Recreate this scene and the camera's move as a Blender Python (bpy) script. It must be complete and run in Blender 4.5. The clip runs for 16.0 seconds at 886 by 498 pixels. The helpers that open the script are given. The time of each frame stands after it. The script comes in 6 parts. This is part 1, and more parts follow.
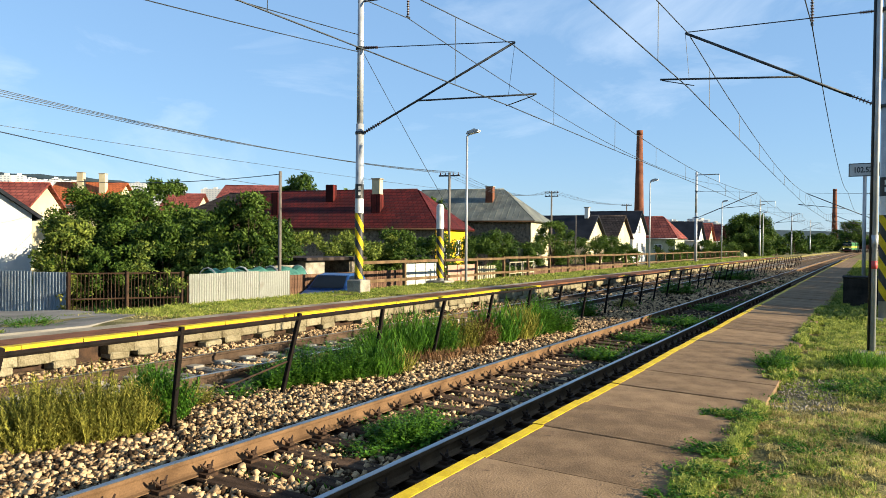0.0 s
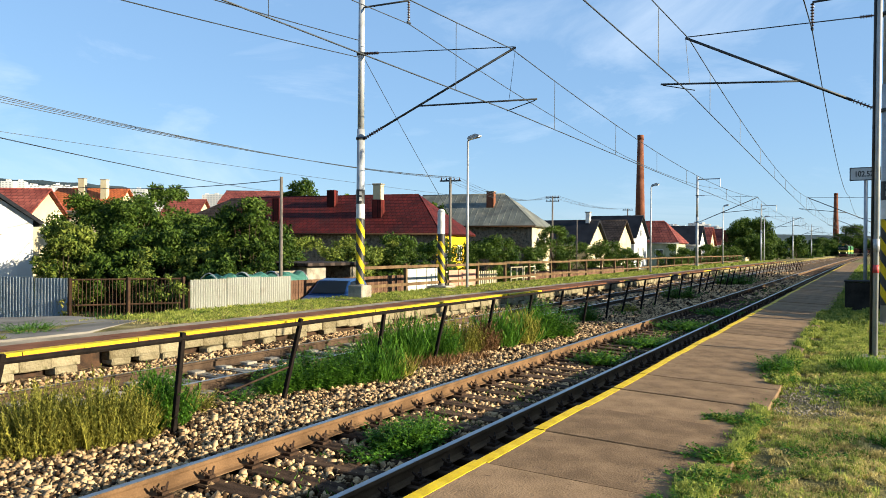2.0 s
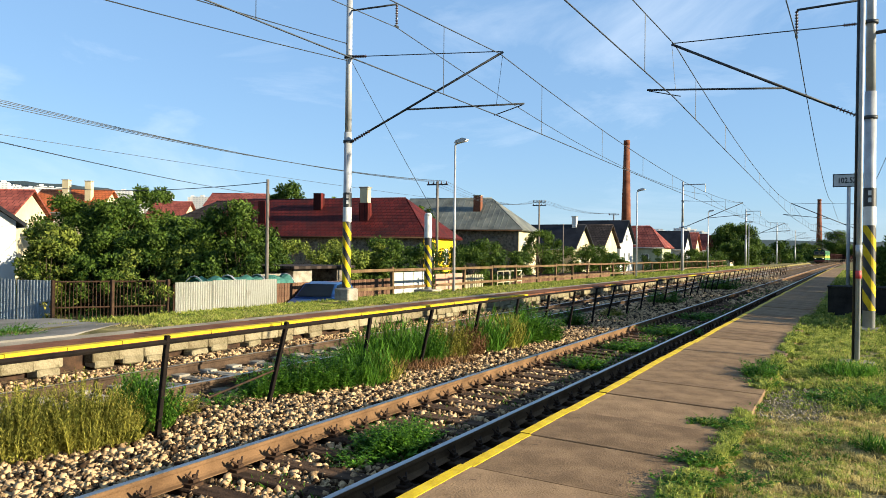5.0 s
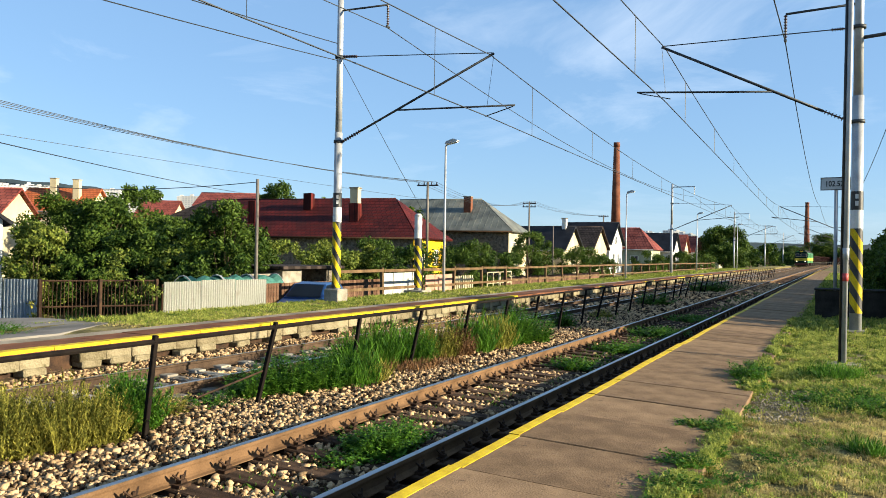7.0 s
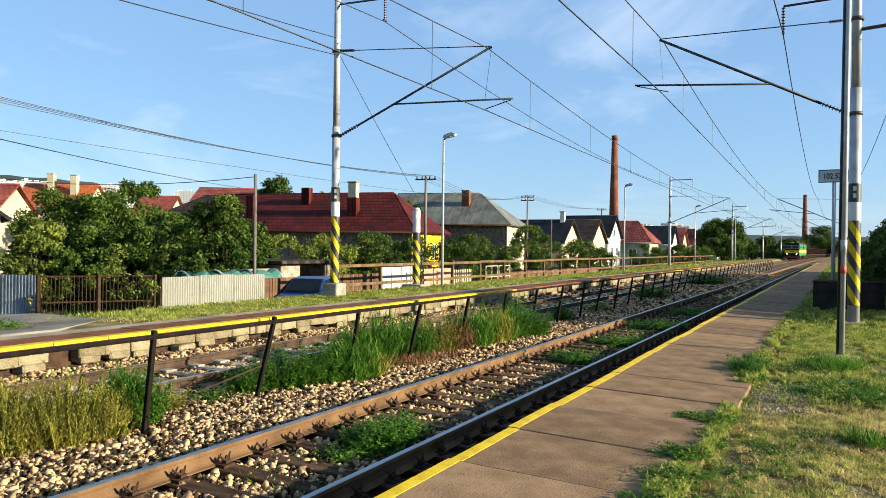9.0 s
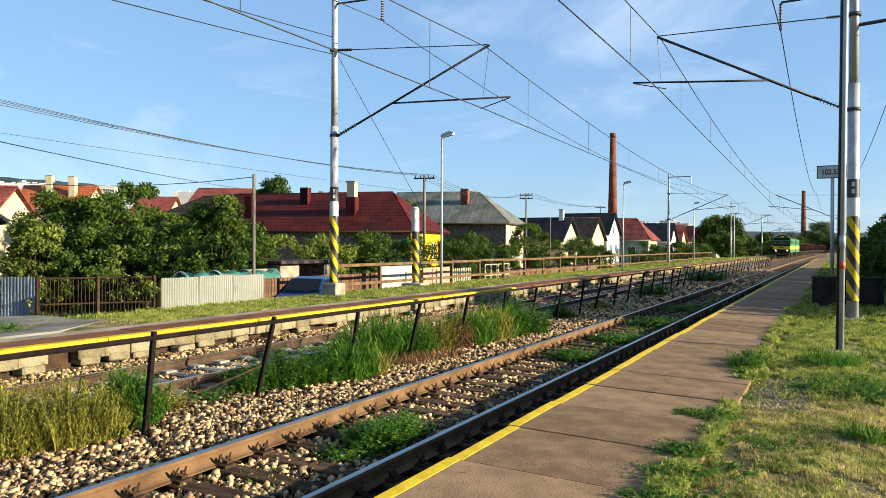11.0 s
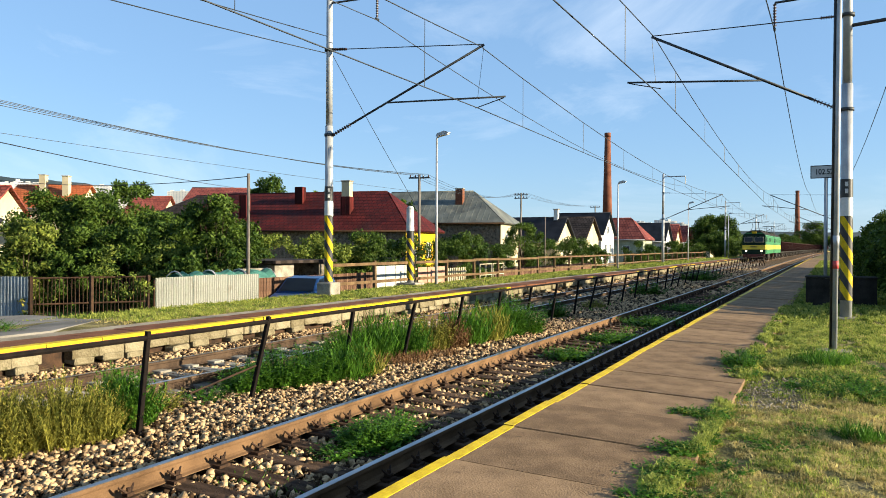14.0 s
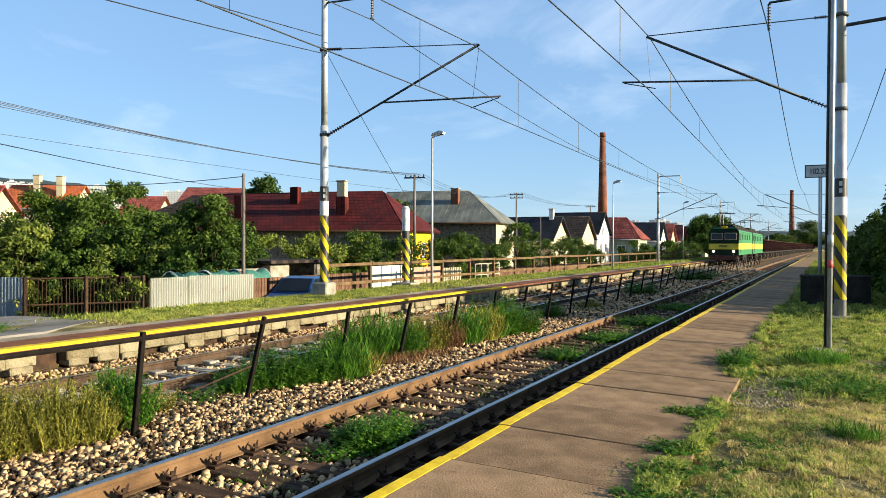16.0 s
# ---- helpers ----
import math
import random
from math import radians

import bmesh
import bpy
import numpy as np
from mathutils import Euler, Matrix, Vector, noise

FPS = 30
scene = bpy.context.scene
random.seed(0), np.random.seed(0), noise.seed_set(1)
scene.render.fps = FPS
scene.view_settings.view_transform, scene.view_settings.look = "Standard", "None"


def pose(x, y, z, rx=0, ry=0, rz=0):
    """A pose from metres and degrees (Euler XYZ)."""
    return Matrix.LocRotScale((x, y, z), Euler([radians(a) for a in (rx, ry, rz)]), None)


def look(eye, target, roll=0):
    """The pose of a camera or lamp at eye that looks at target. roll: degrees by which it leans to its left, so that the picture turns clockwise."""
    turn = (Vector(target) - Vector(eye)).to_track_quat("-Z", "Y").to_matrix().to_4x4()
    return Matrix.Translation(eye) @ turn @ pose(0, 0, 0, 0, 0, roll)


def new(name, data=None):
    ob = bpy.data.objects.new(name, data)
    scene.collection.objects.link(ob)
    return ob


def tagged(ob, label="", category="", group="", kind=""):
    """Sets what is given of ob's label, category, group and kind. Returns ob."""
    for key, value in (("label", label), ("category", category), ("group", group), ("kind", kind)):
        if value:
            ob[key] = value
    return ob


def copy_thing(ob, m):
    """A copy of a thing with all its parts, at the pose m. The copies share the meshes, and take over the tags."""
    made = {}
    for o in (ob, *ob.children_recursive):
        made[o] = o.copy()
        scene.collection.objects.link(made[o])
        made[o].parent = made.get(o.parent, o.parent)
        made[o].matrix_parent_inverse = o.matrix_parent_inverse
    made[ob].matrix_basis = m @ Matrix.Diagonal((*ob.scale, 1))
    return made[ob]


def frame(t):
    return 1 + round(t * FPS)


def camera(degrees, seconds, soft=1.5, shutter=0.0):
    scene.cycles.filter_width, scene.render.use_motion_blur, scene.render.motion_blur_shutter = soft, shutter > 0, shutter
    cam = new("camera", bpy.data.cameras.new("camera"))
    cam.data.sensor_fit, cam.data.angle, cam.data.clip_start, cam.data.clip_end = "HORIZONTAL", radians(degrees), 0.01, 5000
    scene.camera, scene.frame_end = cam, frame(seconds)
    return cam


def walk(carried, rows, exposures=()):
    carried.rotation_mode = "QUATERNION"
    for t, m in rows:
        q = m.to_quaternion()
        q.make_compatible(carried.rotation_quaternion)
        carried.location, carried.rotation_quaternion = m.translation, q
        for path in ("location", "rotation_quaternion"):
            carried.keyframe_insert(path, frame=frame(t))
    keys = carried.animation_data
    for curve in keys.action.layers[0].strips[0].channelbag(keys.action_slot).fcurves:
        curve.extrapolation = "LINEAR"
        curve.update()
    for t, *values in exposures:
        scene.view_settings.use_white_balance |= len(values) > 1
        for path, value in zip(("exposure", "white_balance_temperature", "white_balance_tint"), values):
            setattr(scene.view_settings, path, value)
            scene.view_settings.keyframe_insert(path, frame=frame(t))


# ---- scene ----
cam = camera(61.06, 16.0, soft=0.7)
EYE = (0.0, 0.0, 1.65)
TURNS = [
    (0.0, 89.590, -0.500, 29.304),
    (0.5, 89.769, -0.425, 29.371),
    (1.0, 89.895, -0.370, 29.424),
    (1.5, 89.954, -0.348, 29.437),
    (2.0, 89.977, -0.368, 29.389),
    (2.5, 89.992, -0.410, 29.285),
    (3.0, 90.055, -0.390, 29.129),
    (3.5, 90.237, -0.362, 28.970),
    (4.0, 90.311, -0.446, 28.795),
    (6.5, 90.241, -0.912, 27.752),
    (7.0, 90.344, -0.945, 27.615),
    (7.5, 90.369, -0.830, 27.542),
    (8.0, 90.285, -0.746, 27.528),
    (8.5, 90.096, -0.697, 27.497),
    (9.0, 89.887, -0.682, 27.492),
    (11.5, 89.750, -0.185, 27.415),
    (12.0, 89.658, -0.204, 27.395),
    (12.5, 89.634, -0.221, 27.319),
    (13.0, 89.688, -0.230, 27.203),
    (13.5, 89.713, -0.272, 27.096),
    (14.0, 89.765, -0.254, 27.031),
    (14.5, 89.762, -0.228, 26.962),
    (15.0, 89.689, -0.211, 26.848),
    (15.5, 89.695, -0.214, 26.738),
    (16.0, 89.755, -0.158, 26.689),
]
walk(cam, [(t, pose(*EYE, rx, ry, rz)) for t, rx, ry, rz in TURNS])

# ---------------------------------------------------------------- light
SUN_UP, SUN_AZ = 15.5, 80.0          # degrees above the horizon; clockwise from +y
scene.view_settings.exposure = 1.6
world = bpy.data.worlds.new("sky")
world.use_nodes = True
scene.world = world


def build_world():
    nt = world.node_tree
    nt.nodes.clear()
    out = nt.nodes.new("ShaderNodeOutputWorld")
    bg = nt.nodes.new("ShaderNodeBackground")
    sky = nt.nodes.new("ShaderNodeTexSky")
    sky.sky_type = "NISHITA"
    sky.sun_disc = False
    sky.sun_elevation = radians(SUN_UP)
    sky.sun_rotation = radians(SUN_AZ)
    sky.air_density, sky.dust_density, sky.ozone_density = 1.0, 0.15, 2.0
    co = nt.nodes.new("ShaderNodeTexCoord")
    mp = nt.nodes.new("ShaderNodeMapping")
    mp.inputs["Scale"].default_value = (1.0, 1.4, 3.4)
    mp.inputs["Rotation"].default_value = (0.0, 0.35, 1.75)
    nz = nt.nodes.new("ShaderNodeTexNoise")
    nz.inputs["Scale"].default_value = 2.6
    nz.inputs["Detail"].default_value = 9
    nz.inputs["Roughness"].default_value = 0.62
    nz.inputs["Distortion"].default_value = 0.5
    ramp = nt.nodes.new("ShaderNodeValToRGB")
    ramp.color_ramp.elements[0].position = 0.50
    ramp.color_ramp.elements[0].color = (0, 0, 0, 1)
    ramp.color_ramp.elements[1].position = 0.86
    ramp.color_ramp.elements[1].color = (0.5, 0.5, 0.5, 1)
    mix = nt.nodes.new("ShaderNodeMixRGB")
    mix.inputs["Color2"].default_value = (7.5, 8.3, 9.2, 1)
    nt.links.new(co.outputs["Generated"], mp.inputs["Vector"])
    nt.links.new(mp.outputs["Vector"], nz.inputs["Vector"])
    nt.links.new(nz.outputs["Fac"], ramp.inputs["Fac"])
    nt.links.new(ramp.outputs["Color"], mix.inputs["Fac"])
    hue = nt.nodes.new("ShaderNodeMixRGB")
    hue.blend_type = "MULTIPLY"
    hue.inputs["Fac"].default_value = 1.0
    hue.inputs["Color2"].default_value = (0.88, 1.0, 1.10, 1)
    nt.links.new(sky.outputs["Color"], hue.inputs["Color1"])
    haze = nt.nodes.new("ShaderNodeMixRGB")
    haze.inputs["Fac"].default_value = 0.5
    haze.inputs["Color2"].default_value = (2.5, 4.4, 7.3, 1)
    nt.links.new(hue.outputs["Color"], haze.inputs["Color1"])
    nt.links.new(haze.outputs["Color"], mix.inputs["Color1"])
    nt.links.new(mix.outputs["Color"], bg.inputs["Color"])
    bg.inputs["Strength"].default_value = 0.05
    nt.links.new(bg.outputs["Background"], out.inputs["Surface"])


build_world()
sun = new("sun", bpy.data.lights.new("sun", "SUN"))
sun.data.energy, sun.data.angle, sun.data.color = 5.0, radians(0.55), (1.0, 0.88, 0.64)
a, e = radians(SUN_AZ), radians(SUN_UP)
sun.matrix_world = look((60 * math.sin(a) * math.cos(e), 60 * math.cos(a) * math.cos(e), 60 * math.sin(e)), (0, 0, 0))


# ---------------------------------------------------------------- materials
def mat(name, dark, light, rough=0.8, scale=6.0, fine=60.0, bump=0.3, metal=0.0, per_object=0.0, stretch=(1, 1, 1), island=False, depth=0.01, stain=None, translucent=0.0):
    """Two scales of noise mix two colours; fine grain gives the relief."""
    m = bpy.data.materials.new(name)
    m.use_nodes = True
    nt = m.node_tree
    b = nt.nodes["Principled BSDF"]
    L = nt.links.new
    co = nt.nodes.new("ShaderNodeTexCoord")
    mp = nt.nodes.new("ShaderNodeMapping")
    mp.inputs["Scale"].default_value = stretch
    L(co.outputs["Object"], mp.inputs["Vector"])
    n1 = nt.nodes.new("ShaderNodeTexNoise")
    n1.inputs["Scale"].default_value, n1.inputs["Detail"].default_value = scale, 5
    n2 = nt.nodes.new("ShaderNodeTexNoise")
    n2.inputs["Scale"].default_value, n2.inputs["Detail"].default_value = fine, 3
    for n in (n1, n2):
        L(mp.outputs["Vector"], n.inputs["Vector"])
    add = nt.nodes.new("ShaderNodeMath")
    add.operation = "MULTIPLY_ADD"
    L(n2.outputs["Fac"], add.inputs[0])
    add.inputs[1].default_value = 0.45
    sub = nt.nodes.new("ShaderNodeMath")
    sub.operation = "SUBTRACT"
    sub.inputs[1].default_value = 0.22
    L(n1.outputs["Fac"], sub.inputs[0])
    L(sub.outputs[0], add.inputs[2])
    fac = add.outputs[0]
    if per_object or island:
        if island:
            src = nt.nodes.new("ShaderNodeNewGeometry").outputs["Random Per Island"]
        else:
            src = nt.nodes.new("ShaderNodeObjectInfo").outputs["Random"]
        mm = nt.nodes.new("ShaderNodeMath")
        mm.operation = "MULTIPLY_ADD"
        mm.inputs[1].default_value = per_object or 0.5
        s2 = nt.nodes.new("ShaderNodeMath")
        s2.operation = "SUBTRACT"
        s2.inputs[1].default_value = (per_object or 0.5) / 2
        L(fac, s2.inputs[0])
        L(src, mm.inputs[0])
        L(s2.outputs[0], mm.inputs[2])
        fac = mm.outputs[0]
    ramp = nt.nodes.new("ShaderNodeValToRGB")
    ramp.color_ramp.elements[0].position, ramp.color_ramp.elements[0].color = 0.3, (*dark, 1)
    ramp.color_ramp.elements[1].position, ramp.color_ramp.elements[1].color = 0.72, (*light, 1)
    L(fac, ramp.inputs["Fac"])
    colour = ramp.outputs["Color"]
    if stain:
        n3 = nt.nodes.new("ShaderNodeTexNoise")
        n3.inputs["Scale"].default_value, n3.inputs["Detail"].default_value = stain[1], 6
        L(co.outputs["Object"], n3.inputs["Vector"])
        r3 = nt.nodes.new("ShaderNodeValToRGB")
        r3.color_ramp.elements[0].position, r3.color_ramp.elements[1].position = stain[2], stain[2] + 0.14
        L(n3.outputs["Fac"], r3.inputs["Fac"])
        mx = nt.nodes.new("ShaderNodeMixRGB")
        L(r3.outputs["Color"], mx.inputs["Fac"])
        L(colour, mx.inputs["Color1"])
        mx.inputs["Color2"].default_value = (*stain[0], 1)
        colour = mx.outputs["Color"]
    L(colour, b.inputs["Base Color"])
    b.inputs["Roughness"].default_value = rough
    b.inputs["Metallic"].default_value = metal
    b.inputs["Specular IOR Level"].default_value = 0.12 if rough > 0.52 else 0.4
    if bump:
        bp = nt.nodes.new("ShaderNodeBump")
        bp.inputs["Strength"].default_value, bp.inputs["Distance"].default_value = bump, depth
        L(n2.outputs["Fac"], bp.inputs["Height"])
        L(bp.outputs["Normal"], b.inputs["Normal"])
    if translucent:
        tr = nt.nodes.new("ShaderNodeBsdfTranslucent")
        ms = nt.nodes.new("ShaderNodeMixShader")
        ms.inputs["Fac"].default_value = translucent
        L(colour, tr.inputs["Color"])
        L(b.outputs["BSDF"], ms.inputs[1])
        L(tr.outputs["BSDF"], ms.inputs[2])
        L(ms.outputs["Shader"], nt.nodes["Material Output"].inputs["Surface"])
    return m


def plain(name, colour, rough=0.5, metal=0.0, glow=0.0):
    m = bpy.data.materials.new(name)
    m.use_nodes = True
    b = m.node_tree.nodes["Principled BSDF"]
    b.inputs["Base Color"].default_value = (*colour, 1)
    b.inputs["Roughness"].default_value = rough
    b.inputs["Metallic"].default_value = metal
    if glow:
        b.inputs["Emission Color"].default_value = (*colour, 1)
        b.inputs["Emission Strength"].default_value = glow
    return m


def tiled(m, size):
    """Lays courses of roof tiles over a material, as relief and darker joints."""
    nt = m.node_tree
    b = nt.nodes["Principled BSDF"]
    co = nt.nodes.new("ShaderNodeTexCoord")
    br = nt.nodes.new("ShaderNodeTexBrick")
    br.inputs["Scale"].default_value = 1.0
    br.inputs["Brick Width"].default_value, br.inputs["Row Height"].default_value = size, size * 0.9
    br.inputs["Mortar Size"].default_value, br.inputs["Mortar Smooth"].default_value = 0.045, 0.6
    br.inputs["Color1"].default_value, br.inputs["Color2"].default_value, br.inputs["Mortar"].default_value = (1, 1, 1, 1), (0.72, 0.72, 0.72, 1), (0.3, 0.3, 0.3, 1)
    nt.links.new(co.outputs["Object"], br.inputs["Vector"])
    old = b.inputs["Base Color"].links[0].from_socket
    mx = nt.nodes.new("ShaderNodeMixRGB")
    mx.blend_type = "MULTIPLY"
    mx.inputs["Fac"].default_value = 1.0
    nt.links.new(old, mx.inputs["Color1"])
    nt.links.new(br.outputs["Color"], mx.inputs["Color2"])
    nt.links.new(mx.outputs["Color"], b.inputs["Base Color"])
    bp = nt.nodes.new("ShaderNodeBump")
    bp.inputs["Strength"].default_value, bp.inputs["Distance"].default_value = 0.7, 0.04
    nt.links.new(br.outputs["Color"], bp.inputs["Height"])
    nt.links.new(bp.outputs["Normal"], b.inputs["Normal"])


DEAD = mat("dead_stalk", (0.06, 0.028, 0.012), (0.20, 0.11, 0.05), 0.9, 3, 10, 0, per_object=0.4, island=True)
GRASS_G = mat("grass_soil", (0.055, 0.05, 0.017), (0.24, 0.20, 0.08), 0.95, 1.6, 30, 0.8, depth=0.05, stain=((0.13, 0.10, 0.055), 2.2, 0.58))
BLADE = mat("grass_blade", (0.055, 0.11, 0.014), (0.43, 0.45, 0.10), 0.7, 3.2, 16, 0, per_object=0.3, island=True, translucent=0.4)
STRAW = mat("dry_grass_blade", (0.18, 0.15, 0.05), (0.64, 0.52, 0.21), 0.8, 3.2, 16, 0, per_object=0.25, island=True, translucent=0.35)
DIRT = mat("pale_path", (0.13, 0.11, 0.08), (0.299, 0.258, 0.197), 0.95, 1.5, 50, 0.5)
WEED = mat("weed_leaf", (0.012, 0.05, 0.005), (0.105, 0.235, 0.022), 0.6, 3, 10, 0, per_object=0.4, island=True, translucent=0.33)
WEED_DRY = mat("dry_weed", (0.05, 0.06, 0.008), (0.36, 0.33, 0.06), 0.8, 3, 10, 0, per_object=0.4, island=True, translucent=0.33)
LEAF = mat("tree_leaf", (0.010, 0.031, 0.004), (0.090, 0.142, 0.020), 0.6, 0.8, 6, 0, per_object=0.4, island=True, translucent=0.27)
LEAF_L = mat("light_leaf", (0.03, 0.06, 0.008), (0.20, 0.235, 0.04), 0.6, 0.8, 6, 0, per_object=0.4, island=True, translucent=0.28)
BARK = mat("bark", (0.025, 0.0175, 0.0125), (0.0952, 0.068, 0.0476), 0.9, 8, 50, 0.6)
BALLAST_G = mat("ballast_bed", (0.02, 0.013, 0.008), (0.17, 0.115, 0.07), 0.95, 9, 20, 0.9, depth=0.05)
STONE = mat("ballast_stone", (0.03, 0.017, 0.009), (0.47, 0.315, 0.17), 0.9, 5, 40, 0.3, per_object=0.75, island=True)
SLAB = mat("platform_slab", (0.115, 0.073, 0.041), (0.24, 0.155, 0.088), 0.92, 3.0, 55, 0.8, per_object=0.25, depth=0.008, stain=((0.075, 0.048, 0.030), 14.0, 0.62))
SLAB_RED = mat("rusty_slab", (0.085, 0.034, 0.017), (0.18, 0.075, 0.038), 0.9, 2, 70, 0.4, per_object=0.2)
WALLBLOCK = mat("stained_block", (0.10, 0.08, 0.045), (0.28, 0.24, 0.155), 0.92, 3.2, 40, 0.8, per_object=0.25, depth=0.02, stain=((0.07, 0.06, 0.028), 3.6, 0.52))
RAIL_DARK = mat("dull_rail", (0.0275, 0.0175, 0.012), (0.0884, 0.0578, 0.0374), 0.85, 3, 70, 0.3)
CONCRETE = mat("concrete", (0.13, 0.115, 0.09), (0.34, 0.306, 0.245), 0.9, 2.5, 50, 0.5, stain=((0.16, 0.12, 0.08), 2.2, 0.6))
YELLOW = mat("yellow_paint", (0.36, 0.24, 0.008), (0.612, 0.442, 0.017), 0.6, 5, 60, 0.3, stain=((0.35, 0.28, 0.10), 6, 0.62))
BLACKP = mat("black_paint", (0.0096, 0.0096, 0.0096), (0.0255, 0.0255, 0.0255), 0.5, 5, 60, 0.2)
WHITEP = mat("white_paint", (0.408, 0.408, 0.394), (0.562, 0.562, 0.547), 0.5, 3, 40, 0.2)
RAIL_RUST = mat("rail_rust", (0.075, 0.042, 0.021), (0.165, 0.095, 0.048), 0.8, 3, 70, 0.3)
RAIL_TOP = mat("rail_steel", (0.21, 0.215, 0.23), (0.408, 0.408, 0.422), 0.28, 2, 90, 0.05, metal=0.9, stretch=(8, 0.4, 8))
FENCE_IRON = mat("blackened_iron", (0.004, 0.0032, 0.0032), (0.0136, 0.00935, 0.0068), 0.95, 8, 60, 0.4)
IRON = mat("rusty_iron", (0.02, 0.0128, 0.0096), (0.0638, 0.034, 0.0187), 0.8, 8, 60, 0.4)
SLEEPER_W = mat("old_sleeper", (0.0225, 0.013, 0.008), (0.102, 0.0612, 0.0374), 0.95, 3, 60, 0.8, per_object=0.3, stretch=(0.5, 3, 3))
SLEEPER_C = mat("concrete_sleeper", (0.1, 0.085, 0.065), (0.286, 0.258, 0.211), 0.9, 4, 60, 0.4, per_object=0.3)
GALV = mat("galvanised", (0.255, 0.262, 0.27), (0.39, 0.398, 0.405), 0.5, 3, 40, 0.15, metal=0.25)
DARKSTEEL = mat("dark_steel", (0.028, 0.032, 0.036), (0.068, 0.0723, 0.0765), 0.55, 4, 40, 0.2, metal=0.3)
WIRE = plain("wire", (0.03, 0.035, 0.04), 0.5, 0.4)
PORCELAIN = plain("insulator", (0.05, 0.025, 0.02), 0.25)
RED_ROOF = mat("red_tiles", (0.045, 0.007, 0.006), (0.115, 0.015, 0.012), 0.7, 0.9, 6, 0.3, stain=((0.05, 0.012, 0.010), 0.5, 0.55))
BROWN_ROOF = mat("brown_tiles", (0.022, 0.017, 0.015), (0.075, 0.055, 0.046), 0.85, 1.2, 8, 0.3)
GREY_ROOF = mat("sheet_roof", (0.07, 0.075, 0.066), (0.17, 0.175, 0.15), 0.6, 0.7, 20, 0.2, metal=0.2, stain=((0.20, 0.19, 0.15), 0.5, 0.58))
DARK_ROOF = mat("dark_roof", (0.006, 0.007, 0.010), (0.018, 0.02, 0.026), 0.7, 0.8, 20, 0.3)
ORANGE_ROOF = mat("orange_tiles", (0.304, 0.072, 0.024), (0.468, 0.136, 0.051), 0.7, 0.8, 20, 0.3)
SALMON_ROOF = mat("faded_red_roof", (0.14, 0.03, 0.0225), (0.286, 0.0816, 0.0612), 0.7, 0.8, 20, 0.3)
STONEWALL = mat("rubble_wall", (0.05, 0.0425, 0.0325), (0.204, 0.177, 0.136), 0.95, 3.5, 14, 0.9, depth=0.05, stain=((0.16, 0.08, 0.05), 1.2, 0.6))
CREAM = mat("cream_plaster", (0.36, 0.30, 0.19), (0.48, 0.42, 0.28), 0.85, 0.8, 30, 0.2)
WHITEWALL = mat("white_plaster", (0.449, 0.442, 0.422), (0.59, 0.583, 0.562), 0.85, 0.7, 30, 0.2)
YELLOWWALL = mat("yellow_plaster", (0.576, 0.336, 0.008), (0.697, 0.442, 0.017), 0.8, 0.8, 30, 0.2)
GREENWALL = mat("pale_green_plaster", (0.21, 0.23, 0.16), (0.374, 0.394, 0.286), 0.85, 0.8, 30, 0.2)
BRICK = mat("chimney_brick", (0.085, 0.03, 0.018), (0.19, 0.075, 0.042), 0.9, 0.6, 9, 0.4)
GLASS = plain("window_glass", (0.03, 0.04, 0.05), 0.08)
FRAME_W = plain("window_frame_white", (0.7, 0.69, 0.66), 0.5)
WOOD_F = mat("fence_wood", (0.05, 0.029, 0.014), (0.163, 0.105, 0.0544), 0.85, 2, 30, 0.4, stretch=(1, 1, 0.3))
WOOD_G = mat("grey_pole", (0.065, 0.0575, 0.05), (0.184, 0.163, 0.143), 0.9, 2, 30, 0.3, stretch=(1, 1, 0.2))
TROUGH = mat("tarred_board", (0.0096, 0.0088, 0.008), (0.034, 0.0306, 0.0255), 0.95, 3, 30, 0.6)
WOOD_D = mat("brown_boards", (0.05, 0.025, 0.015), (0.156, 0.0884, 0.0544), 0.85, 2, 30, 0.4, per_object=0.3)
SHEET_W = mat("white_sheet", (0.31, 0.31, 0.265), (0.42, 0.42, 0.375), 0.6, 0.8, 20, 0.1, stain=((0.26, 0.23, 0.17), 1.5, 0.62))
SHEET_B = mat("blue_grey_sheet", (0.20, 0.24, 0.27), (0.36, 0.41, 0.45), 0.6, 0.8, 20, 0.1, stain=((0.42, 0.43, 0.42), 1.2, 0.6))
NETTING = mat("green_netting", (0.045, 0.18, 0.15), (0.12, 0.30, 0.25), 0.8, 1.5, 30, 0.3)
ASPHALT = mat("asphalt", (0.095, 0.0875, 0.0775), (0.231, 0.211, 0.187), 0.9, 0.8, 80, 0.4)
CARBLUE = plain("car_paint", (0.012, 0.05, 0.16), 0.3, 0.2)
TYRE = plain("tyre", (0.015, 0.015, 0.015), 0.8)
LOCO_G = mat("loco_green", (0.0096, 0.104, 0.028), (0.0255, 0.17, 0.051), 0.5, 0.6, 20, 0.1)
# dark green, deepened further to carry the shade on the cab front
LOCO_DG = mat("loco_dark_shaded_green", (0.003, 0.012, 0.006), (0.007, 0.022, 0.011), 0.6, 0.6, 20, 0.1)
LOCO_Y = mat("loco_yellow", (0.44, 0.336, 0.016), (0.595, 0.476, 0.0425), 0.5, 0.8, 20, 0.1)
WAGON_R = mat("wagon_brown", (0.016, 0.006, 0.005), (0.05, 0.016, 0.013), 0.8, 1.0, 15, 0.3)
